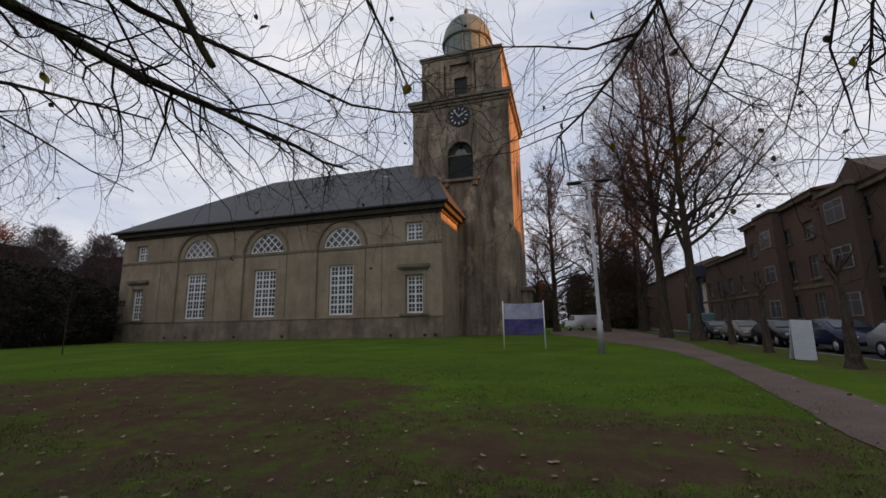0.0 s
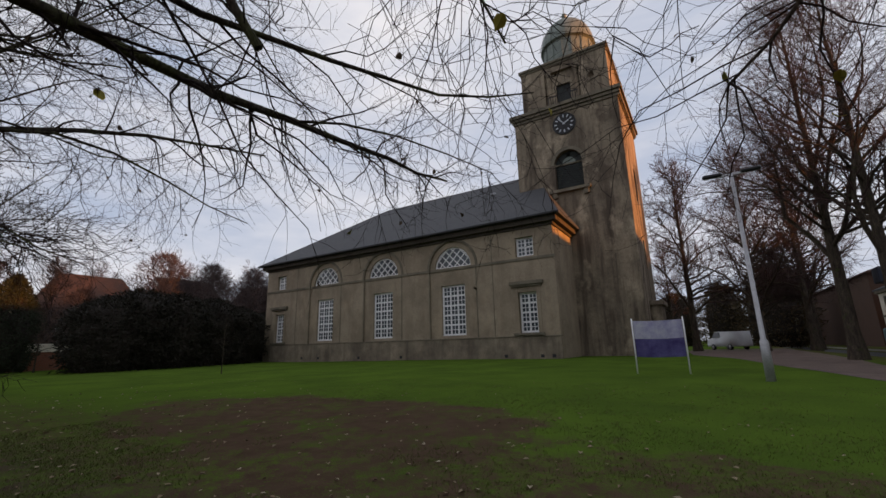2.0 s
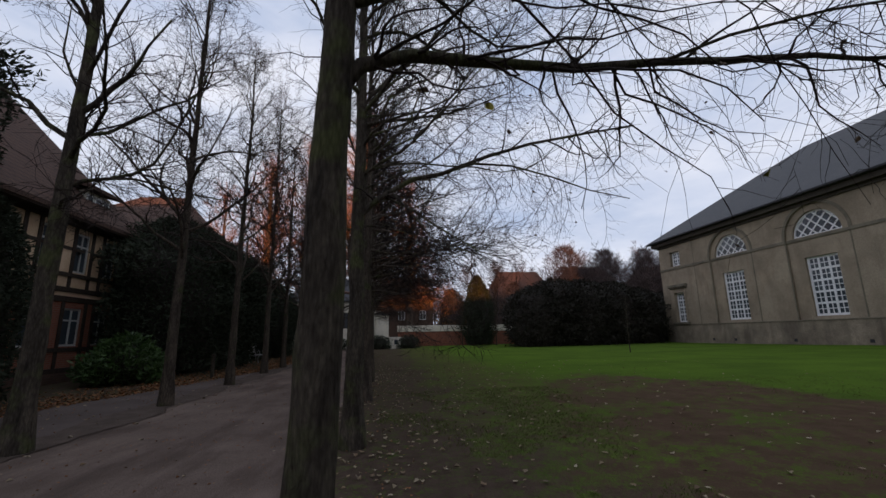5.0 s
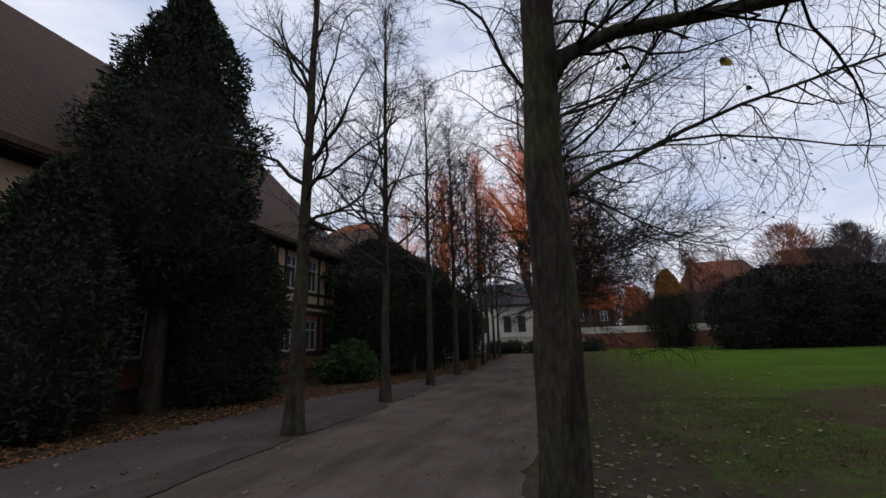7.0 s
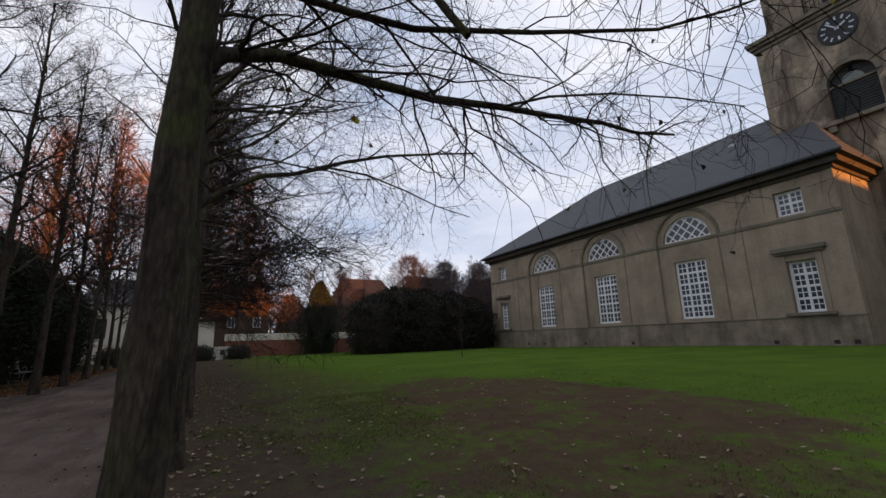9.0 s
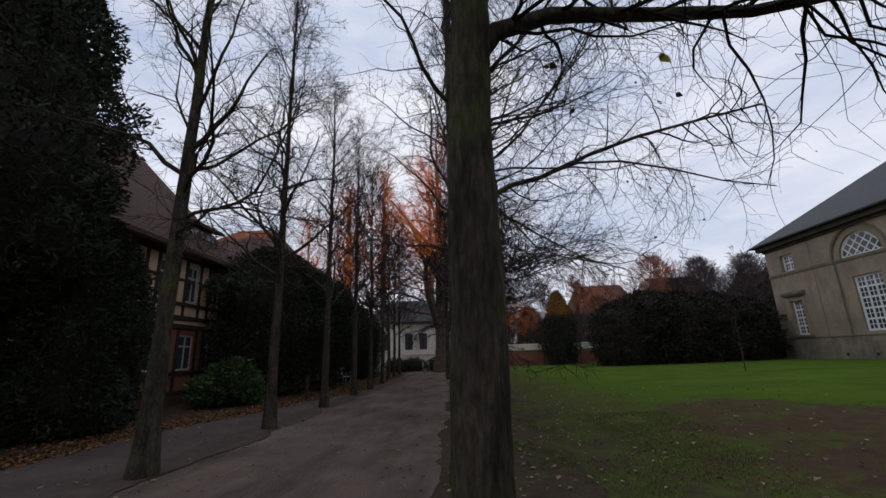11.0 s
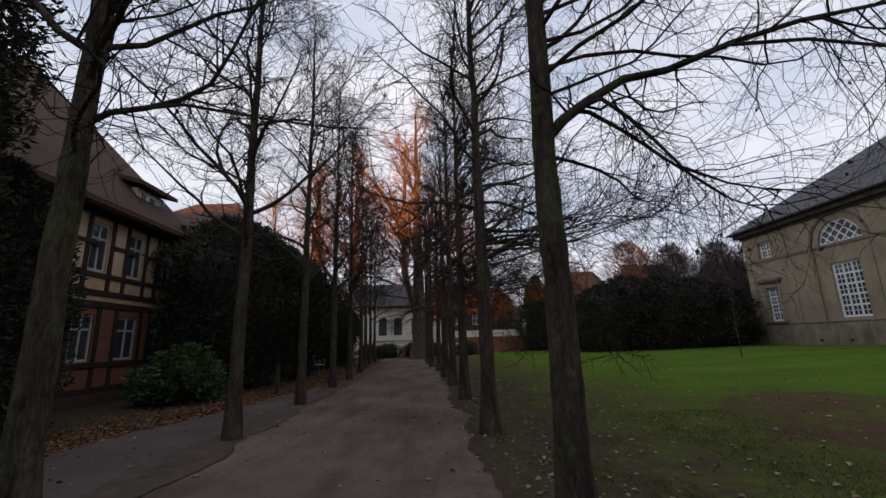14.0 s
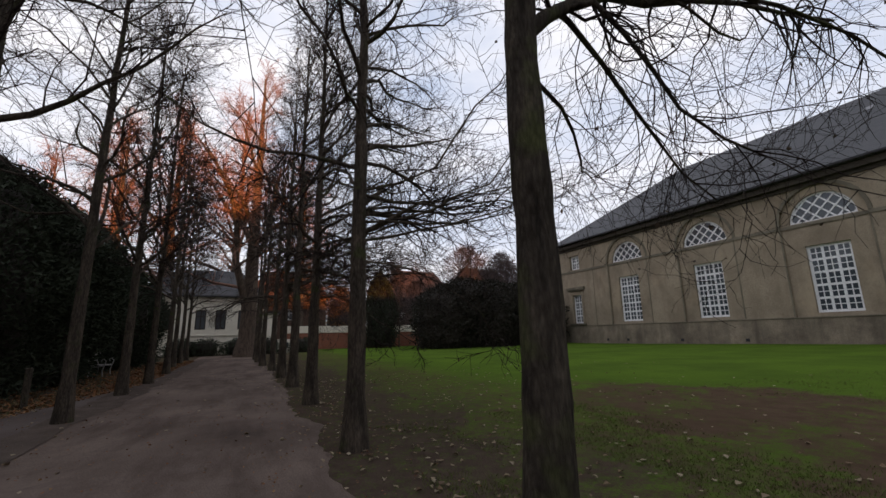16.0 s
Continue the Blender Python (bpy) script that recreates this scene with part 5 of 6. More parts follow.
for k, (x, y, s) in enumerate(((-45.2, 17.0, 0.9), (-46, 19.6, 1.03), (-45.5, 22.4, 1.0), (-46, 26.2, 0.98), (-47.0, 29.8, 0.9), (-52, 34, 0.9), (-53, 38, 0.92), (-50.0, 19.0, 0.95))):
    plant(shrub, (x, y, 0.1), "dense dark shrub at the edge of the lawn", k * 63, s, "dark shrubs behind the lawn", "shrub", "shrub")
brush = leafy(49, [(0.6, 2.2), (3.0, 3.4), (6.5, 3.8), (9.5, 2.8), (11.5, 1.4), (12.5, 0.3)], 6800, 0.95, M_BRUSH, 0.13, name="crown", core_of=False)
for k, (x, y, s) in enumerate(((-62, 20, 0.7), (-60, 27, 0.85), (-60, 34, 0.95), (-61, 41, 1.0), (-60, 48, 1.0), (-64, 55, 1.05), (-70, 62, 1.05), (-66, 30, 1.2), (-67, 45, 1.2), (-66, 37, 1.15))):
    plant(brush, (x, y, 0.0), "bare reddish-brown tree with dense fine twigs beyond the wall", k * 47, s, "bare trees beyond the garden wall")
hedge = leafy(45, [(0.0, 1.2), (0.6, 1.4), (1.2, 1.2), (1.5, 0.4)], 2200, 0.2, M_YEW, 0.05)
for k, (x, y) in enumerate(((-48.5, -4.5), (-48.0, -6.4), (-49.0, -2.0), (-49.5, 0.3), (-50.5, 3.6))):
    plant(hedge, (x, y, 0.02), "low clipped dark hedge before the pale house", k * 40, 0.9, "low hedge", "hedge", "hedge")
autumn = leafy(46, [(0.8, 1.5), (2.5, 2.6), (5, 2.4), (7, 1.0), (7.6, 0.2)], 6000, 0.3, M_GLOWLEAF, 0.15)
grove = leafy(48, [(0.0, 3.4), (2.0, 4.6), (6.0, 4.8), (9.0, 4.2), (11.5, 2.6), (12.8, 0.5)], 7500, 0.5, M_GROVE, 0.3, name="foliage")
for k, (x, y, s) in enumerate(((8.5, 88.0, 1.05), (2.0, 96.0, 0.9), (-6.0, 100.0, 0.85), (-14.0, 98.0, 0.9), (-22.0, 102.0, 0.9), (14.0, 106.0, 1.1))):
    plant(grove, (x, y, 0.2), "dense brown autumn tree at the end of the street", k * 70, s, "autumn trees at the end of the street")
# Two added orange trees take the place of a distant sunlit facade.
plant(autumn, (-96.0, 15.6, 0.1), "orange tree standing in for a sunlit facade behind the wall", 40, 1.5)
plant(autumn, (-104.0, 18.6, 0.1), "orange tree standing in for a sunlit facade behind the wall", 140, 1.3)


# ---- half-timbered house beside the avenue ----
HY = -10.4
timber_house = thing("timber_house", (-12, HY - 4.5, 0), "two-storey half-timbered brick house with steep tiled roof", "house")
HX0, HX1 = -21.2, -3.5
ground_wins = [(-20.4, 0.8), (-18.83, 0.9), (-17.0, 0.8), (-15.4, 0.75), (-13.9, 0.75), (-12.4, 0.75), (-10.75, 1.3), (-8.6, 1.3), (-6.0, 0.75)]
upper_wins = [(-20.4, 0.7), (-18.82, 0.7), (-17.2, 0.7), (-15.6, 0.75), (-13.9, 0.75), (-12.2, 0.75), (-10.4, 0.75), (-8.6, 0.75), (-6.0, 0.75)]
part("wall_lower", pierced(HX0, HX1, -0.1, 3.05, HY - 0.3, HY, [(c - w / 2, c + w / 2, 1.27, 2.63) for c, w in ground_wins]), M_BRICK, timber_house, "red brick infill")
part("wall_upper", pierced(HX0, HX1, 3.05, 5.85, HY - 0.3, HY, [(c - w / 2, c + w / 2, 3.94, 5.43) for c, w in upper_wins]), M_INFILL, timber_house, "ochre plaster infill")
part("wall_end", boxes((HX0, HX0 + 0.3, HY - 9, HY - 0.3, -0.1, 5.85), (HX1 - 0.3, HX1, HY - 9, HY - 0.3, -0.1, 5.85), (HX0, HX1, HY - 9.3, HY - 9, -0.1, 5.85)), M_BRICK, timber_house)
part("plinth", worn(boxes((HX0 - 0.05, HX1 + 0.05, HY - 0.02, HY + 0.06, -0.1, 0.35)), 0.015), M_BROWNBRICK, timber_house)


def beam(x0, x1, z0, z1):
    part("beam", worn(boxes((x0, x1, HY + 0.002, HY + 0.04, z0, z1)), 0.008), M_TIMBER, timber_house)


def white_window(parent, x0, x1, z0, z1, y, s=1):
    """A white two-light casement in a wall along x; s: the way it faces."""
    ya, yb = sorted((y, y - 0.07 * s))
    w = part("window", boxes((x0, x1, ya, yb, z0, z0 + 0.07), (x0, x1, ya, yb, z1 - 0.07, z1), (x0, x0 + 0.07, ya, yb, z0 + 0.07, z1 - 0.07), (x1 - 0.07, x1, ya, yb, z0 + 0.07, z1 - 0.07)), M_SASH, parent, "white painted casement window")
    m, q = (x0 + x1) / 2, z0 + (z1 - z0) * 0.68
    part("mullion", boxes((m - 0.035, m + 0.035, ya + 0.004, yb - 0.004, z0 + 0.07, z1 - 0.07)), M_SASH, w)
    part("transom", boxes((x0 + 0.07, m - 0.035, ya + 0.008, yb - 0.008, q - 0.03, q + 0.03), (m + 0.035, x1 - 0.07, ya + 0.008, yb - 0.008, q - 0.03, q + 0.03)), M_SASH, w)
    part("pane", boxes((x0 + 0.04, x1 - 0.04, ya + 0.028, yb - 0.03, z0 + 0.04, z1 - 0.04)), M_PANE, w)
    return w


for z0, z1 in ((0.35, 0.52), (1.08, 1.23), (2.85, 3.05), (3.2, 3.38), (3.75, 3.9), (5.6, 5.82)):
    beam(HX0, HX1, z0, z1)
posts = sorted({round(v, 2) for c, w in ground_wins for v in (c - w / 2 - 0.13, c + w / 2 + 0.13)} | {HX0 + 0.1, HX1 - 0.1})
for x in posts:
    beam(x - 0.08, x + 0.08, 0.52, 1.08)
    beam(x - 0.08, x + 0.08, 1.23, 2.85)
posts = sorted({round(v, 2) for c, w in upper_wins for v in (c - w / 2 - 0.13, c + w / 2 + 0.13)} | {HX0 + 0.1, HX1 - 0.1})
for x in posts:
    beam(x - 0.08, x + 0.08, 3.38, 3.75)
    beam(x - 0.08, x + 0.08, 3.9, 5.6)
    beam(x - 0.55, x - 0.08, 4.72, 4.84)
for c, w in ground_wins:
    white_window(timber_house, c - w / 2, c + w / 2, 1.27, 2.63, HY - 0.05)
for c, w in upper_wins:
    white_window(timber_house, c - w / 2, c + w / 2, 3.94, 5.43, HY - 0.05)


def hip_roof(x0, x1, y0, y1, ze, zr, hip0, hip1, over=0.5, along="x"):
    bm = bmesh.new()
    ym, xm = (y0 + y1) / 2, (x0 + x1) / 2
    x0, x1, y0, y1 = x0 - over, x1 + over, y0 - over, y1 + over
    ridge = ((x0 + hip0, ym, zr), (x1 - hip1, ym, zr)) if along == "x" else ((xm, y0 + hip0, zr), (xm, y1 - hip1, zr))
    v = [bm.verts.new(p) for p in ((x0, y0, ze), (x1, y0, ze), (x1, y1, ze), (x0, y1, ze), *ridge, (x0, y0, ze - 0.16), (x1, y0, ze - 0.16), (x1, y1, ze - 0.16), (x0, y1, ze - 0.16))]
    slopes = ((0, 1, 5, 4), (2, 3, 4, 5), (3, 0, 4), (1, 2, 5)) if along == "x" else ((1, 2, 5, 4), (3, 0, 4, 5), (0, 1, 4), (2, 3, 5))
    for f in slopes + ((9, 8, 7, 6), (0, 6, 7, 1), (1, 7, 8, 2), (2, 8, 9, 3), (3, 9, 6, 0)):
        bm.faces.new([v[i] for i in f])
    bmesh.ops.recalc_face_normals(bm, faces=bm.faces)
    return bm


part("roof", hip_roof(HX0, HX1, HY - 9.3, HY, 5.95, 12.2, 2.8, 3.0, 0.55), M_TILE, timber_house, "steep brown tiled roof with hipped end")
part("eaves_board", boxes((HX0 - 0.5, HX1 + 0.5, HY + 0.05, HY + 0.5, 5.72, 5.79)), M_TIMBER, timber_house)
for x0 in (-20.4, -13.2):
    dormer = part("dormer", boxes((x0, x0 + 1.5, HY - 2.2, HY - 0.3, 6.1, 7.3)), M_PALE, timber_house, "pale dormer with row of small windows")
    bm = bmesh.new()
    v = [bm.verts.new(p) for p in ((x0 - 0.3, HY + 0.05, 7.3), (x0 + 1.8, HY + 0.05, 7.3), (x0 + 1.8, HY - 3.2, 8.25), (x0 - 0.3, HY - 3.2, 8.25), (x0 - 0.3, HY + 0.05, 7.45), (x0 + 1.8, HY + 0.05, 7.45), (x0 + 1.8, HY - 3.2, 8.4), (x0 - 0.3, HY - 3.2, 8.4))]
    for f in ((3, 2, 1, 0), (4, 5, 6, 7), (0, 1, 5, 4), (1, 2, 6, 5), (2, 3, 7, 6), (3, 0, 4, 7)):
        bm.faces.new([v[i] for i in f])
    part("dormer_roof", bm, M_TILE, dormer)
    for k in range(3):
        xa = x0 + 0.08 + k * 0.47
        part("window_frame", boxes((xa, xa + 0.4, HY - 0.3, HY - 0.26, 6.45, 6.52), (xa, xa + 0.4, HY - 0.3, HY - 0.26, 7.12, 7.18), (xa, xa + 0.05, HY - 0.298, HY - 0.262, 6.52, 7.12), (xa + 0.35, xa + 0.4, HY - 0.298, HY - 0.262, 6.52, 7.12)), M_WHITE, dormer)
        part("pane", boxes((xa + 0.04, xa + 0.36, HY - 0.299, HY - 0.285, 6.5, 7.14)), M_PANE, dormer)

# ---- house behind the yews ----
rear_house = thing("rear_house", (-35, -18, 0), "brick house with grey and red hipped roof behind the yews", "house")
part("wall", boxes((-42, -30.2, -21.0, -12.6, -0.1, 8.1)), M_BROWNBRICK, rear_house)
part("roof", hip_roof(-42, -30.2, -21.0, -12.6, 8.15, 12.6, 3.2, 3.0, 0.5, "y"), M_TILE, rear_house)

# ---- pale cottage that closes the avenue ----
cottage = thing("pale_cottage", (-55, -3, 0), "pale rendered cottage with dark low-pitched roof", "house")


def x_wall(x, y0, y1, z0, z1, holes, thick=0.35):
    """A wall along y that faces +x, with holes (y0, y1, z0, z1)."""
    bm = pierced(-y1, -y0, z0, z1, 0, thick, [(-b, -a, c, d) for a, b, c, d in holes])
    bmesh.ops.transform(bm, matrix=Matrix.Translation((x, 0, 0)) @ Matrix(((0, -1, 0, 0), (-1, 0, 0, 0), (0, 0, 1, 0), (0, 0, 0, 1))), verts=bm.verts)
    bmesh.ops.recalc_face_normals(bm, faces=bm.faces)
    return bm


def x_window(parent, x, y0, y1, z0, z1, s=1, material=None):
    """A window in a wall along y; s: +1 faces +x."""
    xa, xb = sorted((x, x - 0.07 * s))
    material = material or M_WHITE
    w = part("window", boxes((xa, xb, y0, y1, z0, z0 + 0.08), (xa, xb, y0, y1, z1 - 0.08, z1), (xa, xb, y0, y0 + 0.08, z0 + 0.08, z1 - 0.08), (xa, xb, y1 - 0.08, y1, z0 + 0.08, z1 - 0.08)), material, parent)
    m, q = (y0 + y1) / 2, z0 + (z1 - z0) * 0.66
    part("glazing_bar", boxes((xa + 0.01, xb - 0.01, m - 0.035, m + 0.035, z0 + 0.08, z1 - 0.08), (xa + 0.014, xb - 0.014, y0 + 0.08, m - 0.035, q - 0.03, q + 0.03), (xa + 0.014, xb - 0.014, m + 0.035, y1 - 0.08, q - 0.03, q + 0.03)), material, w)
    part("pane", boxes((xa + 0.03, xb - 0.025, y0 + 0.04, y1 - 0.04, z0 + 0.04, z1 - 0.04)), M_FARPANE, w)
    return w


holes = [(-5.95, -5.05, 2.35, 4.2), (-4.25, -3.35, 2.35, 4.2), (-2.3, -1.4, 2.35, 4.2), (-8.6, -7.7, 2.35, 4.2)]
part("wall", x_wall(-52.0, -10.5, -0.3, -0.1, 5.55, holes), M_PALE, cottage)
part("wall", boxes((-60, -52.35, -10.5, -10.15, -0.1, 5.55), (-60, -52.35, -0.65, -0.3, -0.1, 5.55), (-60.35, -60, -10.5, -0.3, -0.1, 5.55)), M_PALE, cottage)
for a, b, c, d in holes:
    x_window(cottage, -52.1, a, b, c, d, material=M_TIMBER)
for z in (1.75, 5.0):
    part("moulding", worn(boxes((-52.0, -51.88, -10.5, -0.3, z, z + 0.14)), 0.02), M_PALE, cottage)
part("roof", hip_roof(-60.3, -52.0, -10.5, -0.3, 5.6, 8.6, 2.6, 2.6, 0.45, "y"), M_SLATE, cottage, "dark low-pitched roof")
sky_light = bmesh.new()
box(sky_light, -0.4, 0.4, -0.3, 0.3, -0.05, 0.08)
bmesh.ops.transform(sky_light, matrix=Matrix.Translation((-53.6, -5.4, 6.75)) @ Matrix.Rotation(radians(35), 4, "Y"), verts=sky_light.verts)
part("roof_window", sky_light, M_WHITE, cottage)
annex = thing("pale_annex", (-52, 1, 0), "low pale lean-to beside the cottage", "shed")
part("wall", worn(boxes((-55, -52.2, -0.25, 1.35, -0.1, 3.9)), 0.02), M_PALE, annex)
part("roof", worn(boxes((-55.2, -51.9, -0.3, 1.6, 3.9, 4.05)), 0.01), M_SLATE, annex)
part("low_wall", worn(boxes((-52.6, -50.6, 1.4, 3.1, -0.1, 1.3)), 0.02), M_PALE, annex)
part("pane", boxes((-50.605, -50.58, 2.0, 2.4, 0.5, 1.0)), M_PANE, annex)

# ---- garden wall and houses beyond ----
garden_wall = thing("garden_wall", (-57.8, 12, 0), "long brick garden wall with pale rendered coping", "wall")
part("brickwork", boxes((-58.0, -57.6, 2.6, 42.0, -0.1, 1.92)), M_BRICK, garden_wall)
part("coping", worn(boxes((-58.08, -57.52, 2.5, 42.1, 1.92, 2.72)), 0.03), M_PALE, garden_wall, "pale rendered upper band")


def plain_house(name, x0, x1, y0, y1, eave, ridge, wall, roof, label, rows, along="x", face="x", hip=2.0):
    h = thing(name, ((x0 + x1) / 2, (y0 + y1) / 2, 0), label, "house", "brick houses beyond the wall")
    part("wall", boxes((x0, x1, y0, y1, -0.1, eave)), wall, h)
    part("roof", hip_roof(x0, x1, y0, y1, eave + 0.02, ridge, hip, hip, 0.4, along), roof, h)
    n = max(2, int((y1 - y0) / 2.6))
    for z in rows:
        for k in range(n):
            y = y0 + (k + 0.5) * (y1 - y0) / n
            x_window(h, x1 + 0.06, y - 0.5, y + 0.5, z, z + 1.4)
    return h


plain_house("brick_house", -76, -67, -1.5, 8.3, 6.9, 11.0, M_BROWNBRICK, M_REDTILE, "brown brick house with red roof beyond the wall", (0.9, 3.8), "y")
plain_house("brick_house", -84, -74, 20.5, 31.5, 7.8, 13.2, M_BROWNBRICK, M_REDTILE, "brown brick house with tiled roof beyond the wall", (0.9, 3.8), "y")
plain_house("brick_house", -84, -74, 34.5, 45.5, 8.2, 14.2, M_BROWNBRICK, M_REDTILE, "brown brick house with tiled roof beyond the wall", (0.9, 3.8), "y")
plain_house("brick_house", -80, -70, 47, 58, 8.0, 13.7, M_BRICK, M_REDTILE, "red brick house with tiled roof beyond the wall", (0.9, 3.8), "y")

# ---- brick terrace along the street ----
def terrace(y0, y1, eave, ridge, wall, roof, label, storeys, pale=False, gable=False, windows=True, x=16.0):
    h = thing("terrace_house", (x + 5, (y0 + y1) / 2, 0.15), label, "house", "brick houses along the street")
    n = max(2, int((y1 - y0) / 2.7))
    holes, pitch = [], (y1 - y0) / n
    if windows:
        for z, tall in storeys:
            for k in range(n):
                c = y0 + (k + 0.5) * pitch
                holes.append((c - 0.62, c + 0.62, z, z + tall))
    bm = x_wall(0, -y1, -y0, 0.05, eave, [(-b, -a, c, d) for a, b, c, d in holes])
    bmesh.ops.transform(bm, matrix=Matrix.Translation((x, 0, 0)) @ Matrix.Rotation(math.pi, 4, "Z"), verts=bm.verts)
    part("wall", bm, wall, h)
    part("wall", boxes((x + 0.35, x + 10, y0, y0 + 0.35, 0.05, eave), (x + 0.35, x + 10, y1 - 0.35, y1, 0.05, eave), (x + 10, x + 10.35, y0, y1, 0.05, eave)), wall, h)
    part("roof", hip_roof(x, x + 10.35, y0, y1, eave + 0.05, ridge, 0.4 if gable else 1.5, 0.4 if gable else 1.5, 0.35, "y"), roof, h)
    for a, b, c, d in holes:
        x_window(h, x + 0.12, a, b, c, d, -1, M_GREYSASH)
        part("window_sill", worn(boxes((x - 0.1, x + 0.1, a - 0.1, b + 0.1, c - 0.14, c - 0.01)), 0.012), M_TRIM, h)
    if windows:
        part("string_course", worn(boxes((x - 0.08, x + 0.01, y0, y1, 3.55, 3.8)), 0.015), M_TRIM, h)
        part("cornice", worn(boxes((x - 0.3, x + 0.01, y0, y1, eave - 0.4, eave - 0.05)), 0.02), M_TRIM, h)
    return h


THREE = ((1.4, 1.75), (4.2, 1.6), (7.1, 1.2))
terrace(6.0, 20.0, 7.9, 8.6, M_STREETBRICK, M_TILE, "dark brown brick terrace house with two storeys", THREE[:2])
terrace(20.05, 34.0, 9.1, 9.7, M_STREETBRICK, M_TILE, "dark brown brick terrace house with white windows", THREE)
g = terrace(34.05, 46.6, 10.2, 11.4, M_STREETBRICK, M_TILE, "red-brown brick terrace house with front gable", THREE)
bm = bmesh.new()
gv = [bm.verts.new(p) for p in ((15.6, 27.2, 9.1), (15.6, 32.0, 9.1), (15.6, 29.6, 10.7), (20.5, 27.2, 9.1), (20.5, 32.0, 9.1), (20.5, 29.6, 10.7))]
for f in ((0, 2, 1), (3, 4, 5), (0, 3, 5, 2), (1, 2, 5, 4), (0, 1, 4, 3)):
    bm.faces.new([gv[i] for i in f])
part("front_gable", bm, M_STREETBRICK, g)
for y in (24.2, 31.0, 40.5):
    part("bay", worn(boxes((15.25, 15.99, y - 1.5, y + 1.5, 0.05, 9.1 if y < 34 else 9.9)), 0.03), M_STREETBRICK, g)
    for z in (1.5, 4.3, 7.2):
        x_window(g, 15.2, y - 0.95, y + 0.95, z, z + 1.4, -1, M_GREYSASH)
    part("bay_top", worn(boxes((15.1, 16.1, y - 1.65, y + 1.65, 9.1 if y < 34 else 9.9, 9.35 if y < 34 else 10.15)), 0.02), M_TRIM, g)
terrace(46.65, 60.0, 8.2, 10.2, M_STREETBRICK, M_TILE, "brown brick terrace house further along the street", THREE[:2])
terrace(60.05, 68.0, 6.6, 9.0, M_PALE, M_SLATE, "pale rendered house at the end of the terrace", THREE[:2])
terrace(70, 130, 9, 11, M_BROWNBRICK, M_TILE, "brick houses at the far end of the street", THREE, windows=False)
# Added out of view, without windows, to block the low sun.
terrace(-90, 5.9, 9.6, 13.2, M_BROWNBRICK, M_TILE, "unseen plain house row added to shade the lawn and avenue", THREE, windows=False)

# ---- street furniture and signs ----
def upright(x, y, z0, z1, r, r1=None):
    return lathe([(r, z0), (r1 or r, z1)], x, y, 12)


lz = ground_z(0.2, 17.6)
lamp = thing("street_lamp", (0.2, 17.6, lz), "tall grey steel street lamp with two flat heads", "street lamp")
part("pole", lathe([(0.13, lz - 0.2), (0.12, lz + 1.2), (0.075, lz + 1.25), (0.05, 7.0)], 0.2, 17.6, 14), M_STEEL, lamp, smooth=True)
for s in (-1, 1):
    arm = part("arm", worn(boxes((0.2 + min(0, s * 0.4), 0.2 + max(0, s * 0.4), 17.57, 17.63, 6.96, 7.04)), 0.01), M_STEEL, lamp)
    part("lamp_head", worn(boxes((0.2 + s * 0.55 - 0.3, 0.2 + s * 0.55 + 0.3, 17.5, 17.7, 6.98, 7.12)), 0.05), M_BLACK, lamp, "dark flat lamp head")
bz = ground_z(-2.9, 19.8)
banner = thing("banner", (-2.9, 19.8, bz), "pale and purple fabric banner between two thin white posts", "banner")
for x, y in ((-3.81, 19.68), (-2.0, 19.92)):
    part("post", upright(x, y, bz - 0.2, 2.42, 0.028), M_WHITE, banner, smooth=True)


def sheet(name, z0, z1, material):
    bm = bmesh.new()
    n = 14
    rows = []
    for z in (z0, z1):
        rows.append([bm.verts.new((-3.77 + 1.73 * k / n, 19.69 + 0.22 * k / n + 0.02 * math.sin(k * 0.9 + z), z - 0.03 * math.sin(math.pi * k / n))) for k in range(n + 1)])
    for k in range(n):
        bm.faces.new((rows[0][k], rows[0][k + 1], rows[1][k + 1], rows[1][k]))
    bmesh.ops.solidify(bm, geom=bm.faces[:], thickness=0.004)
    return part(name, bm, material, banner)


sheet("banner_top", 1.62, 2.33, M_PALEBANNER)
sheet("banner_base", 0.92, 1.618, M_PURPLE)
sz = ground_z(5.6, 15.4)
board = thing("notice_board", (5.6, 15.4, sz), "blank white folding notice board on the verge", "sign")
for s in (-1, 1):
    bm = worn(boxes((-0.27, 0.27, -0.012, 0.012, 0, 1.16)), 0.006)
    bmesh.ops.transform(bm, matrix=Matrix.Translation((5.6, 15.4 + s * 0.15, sz)) @ Matrix.Rotation(radians(s * 7), 4, "X") @ Matrix.Rotation(radians(4), 4, "Y"), verts=bm.verts)
    part("panel", bm, M_BOARD, board)
pz = 0.0
stake = thing("wooden_post", (-18.95, -5.4, 0), "short weathered wooden post beside the path", "post")
part("shaft", worn(boxes((-19.01, -18.89, -5.46, -5.34, -0.1, 0.9)), 0.02), M_MOSS, stake)

bench = thing("garden_bench", (-29.1, -6.75, 0.0), "pale painted ornate iron garden bench before the yews", "bench")


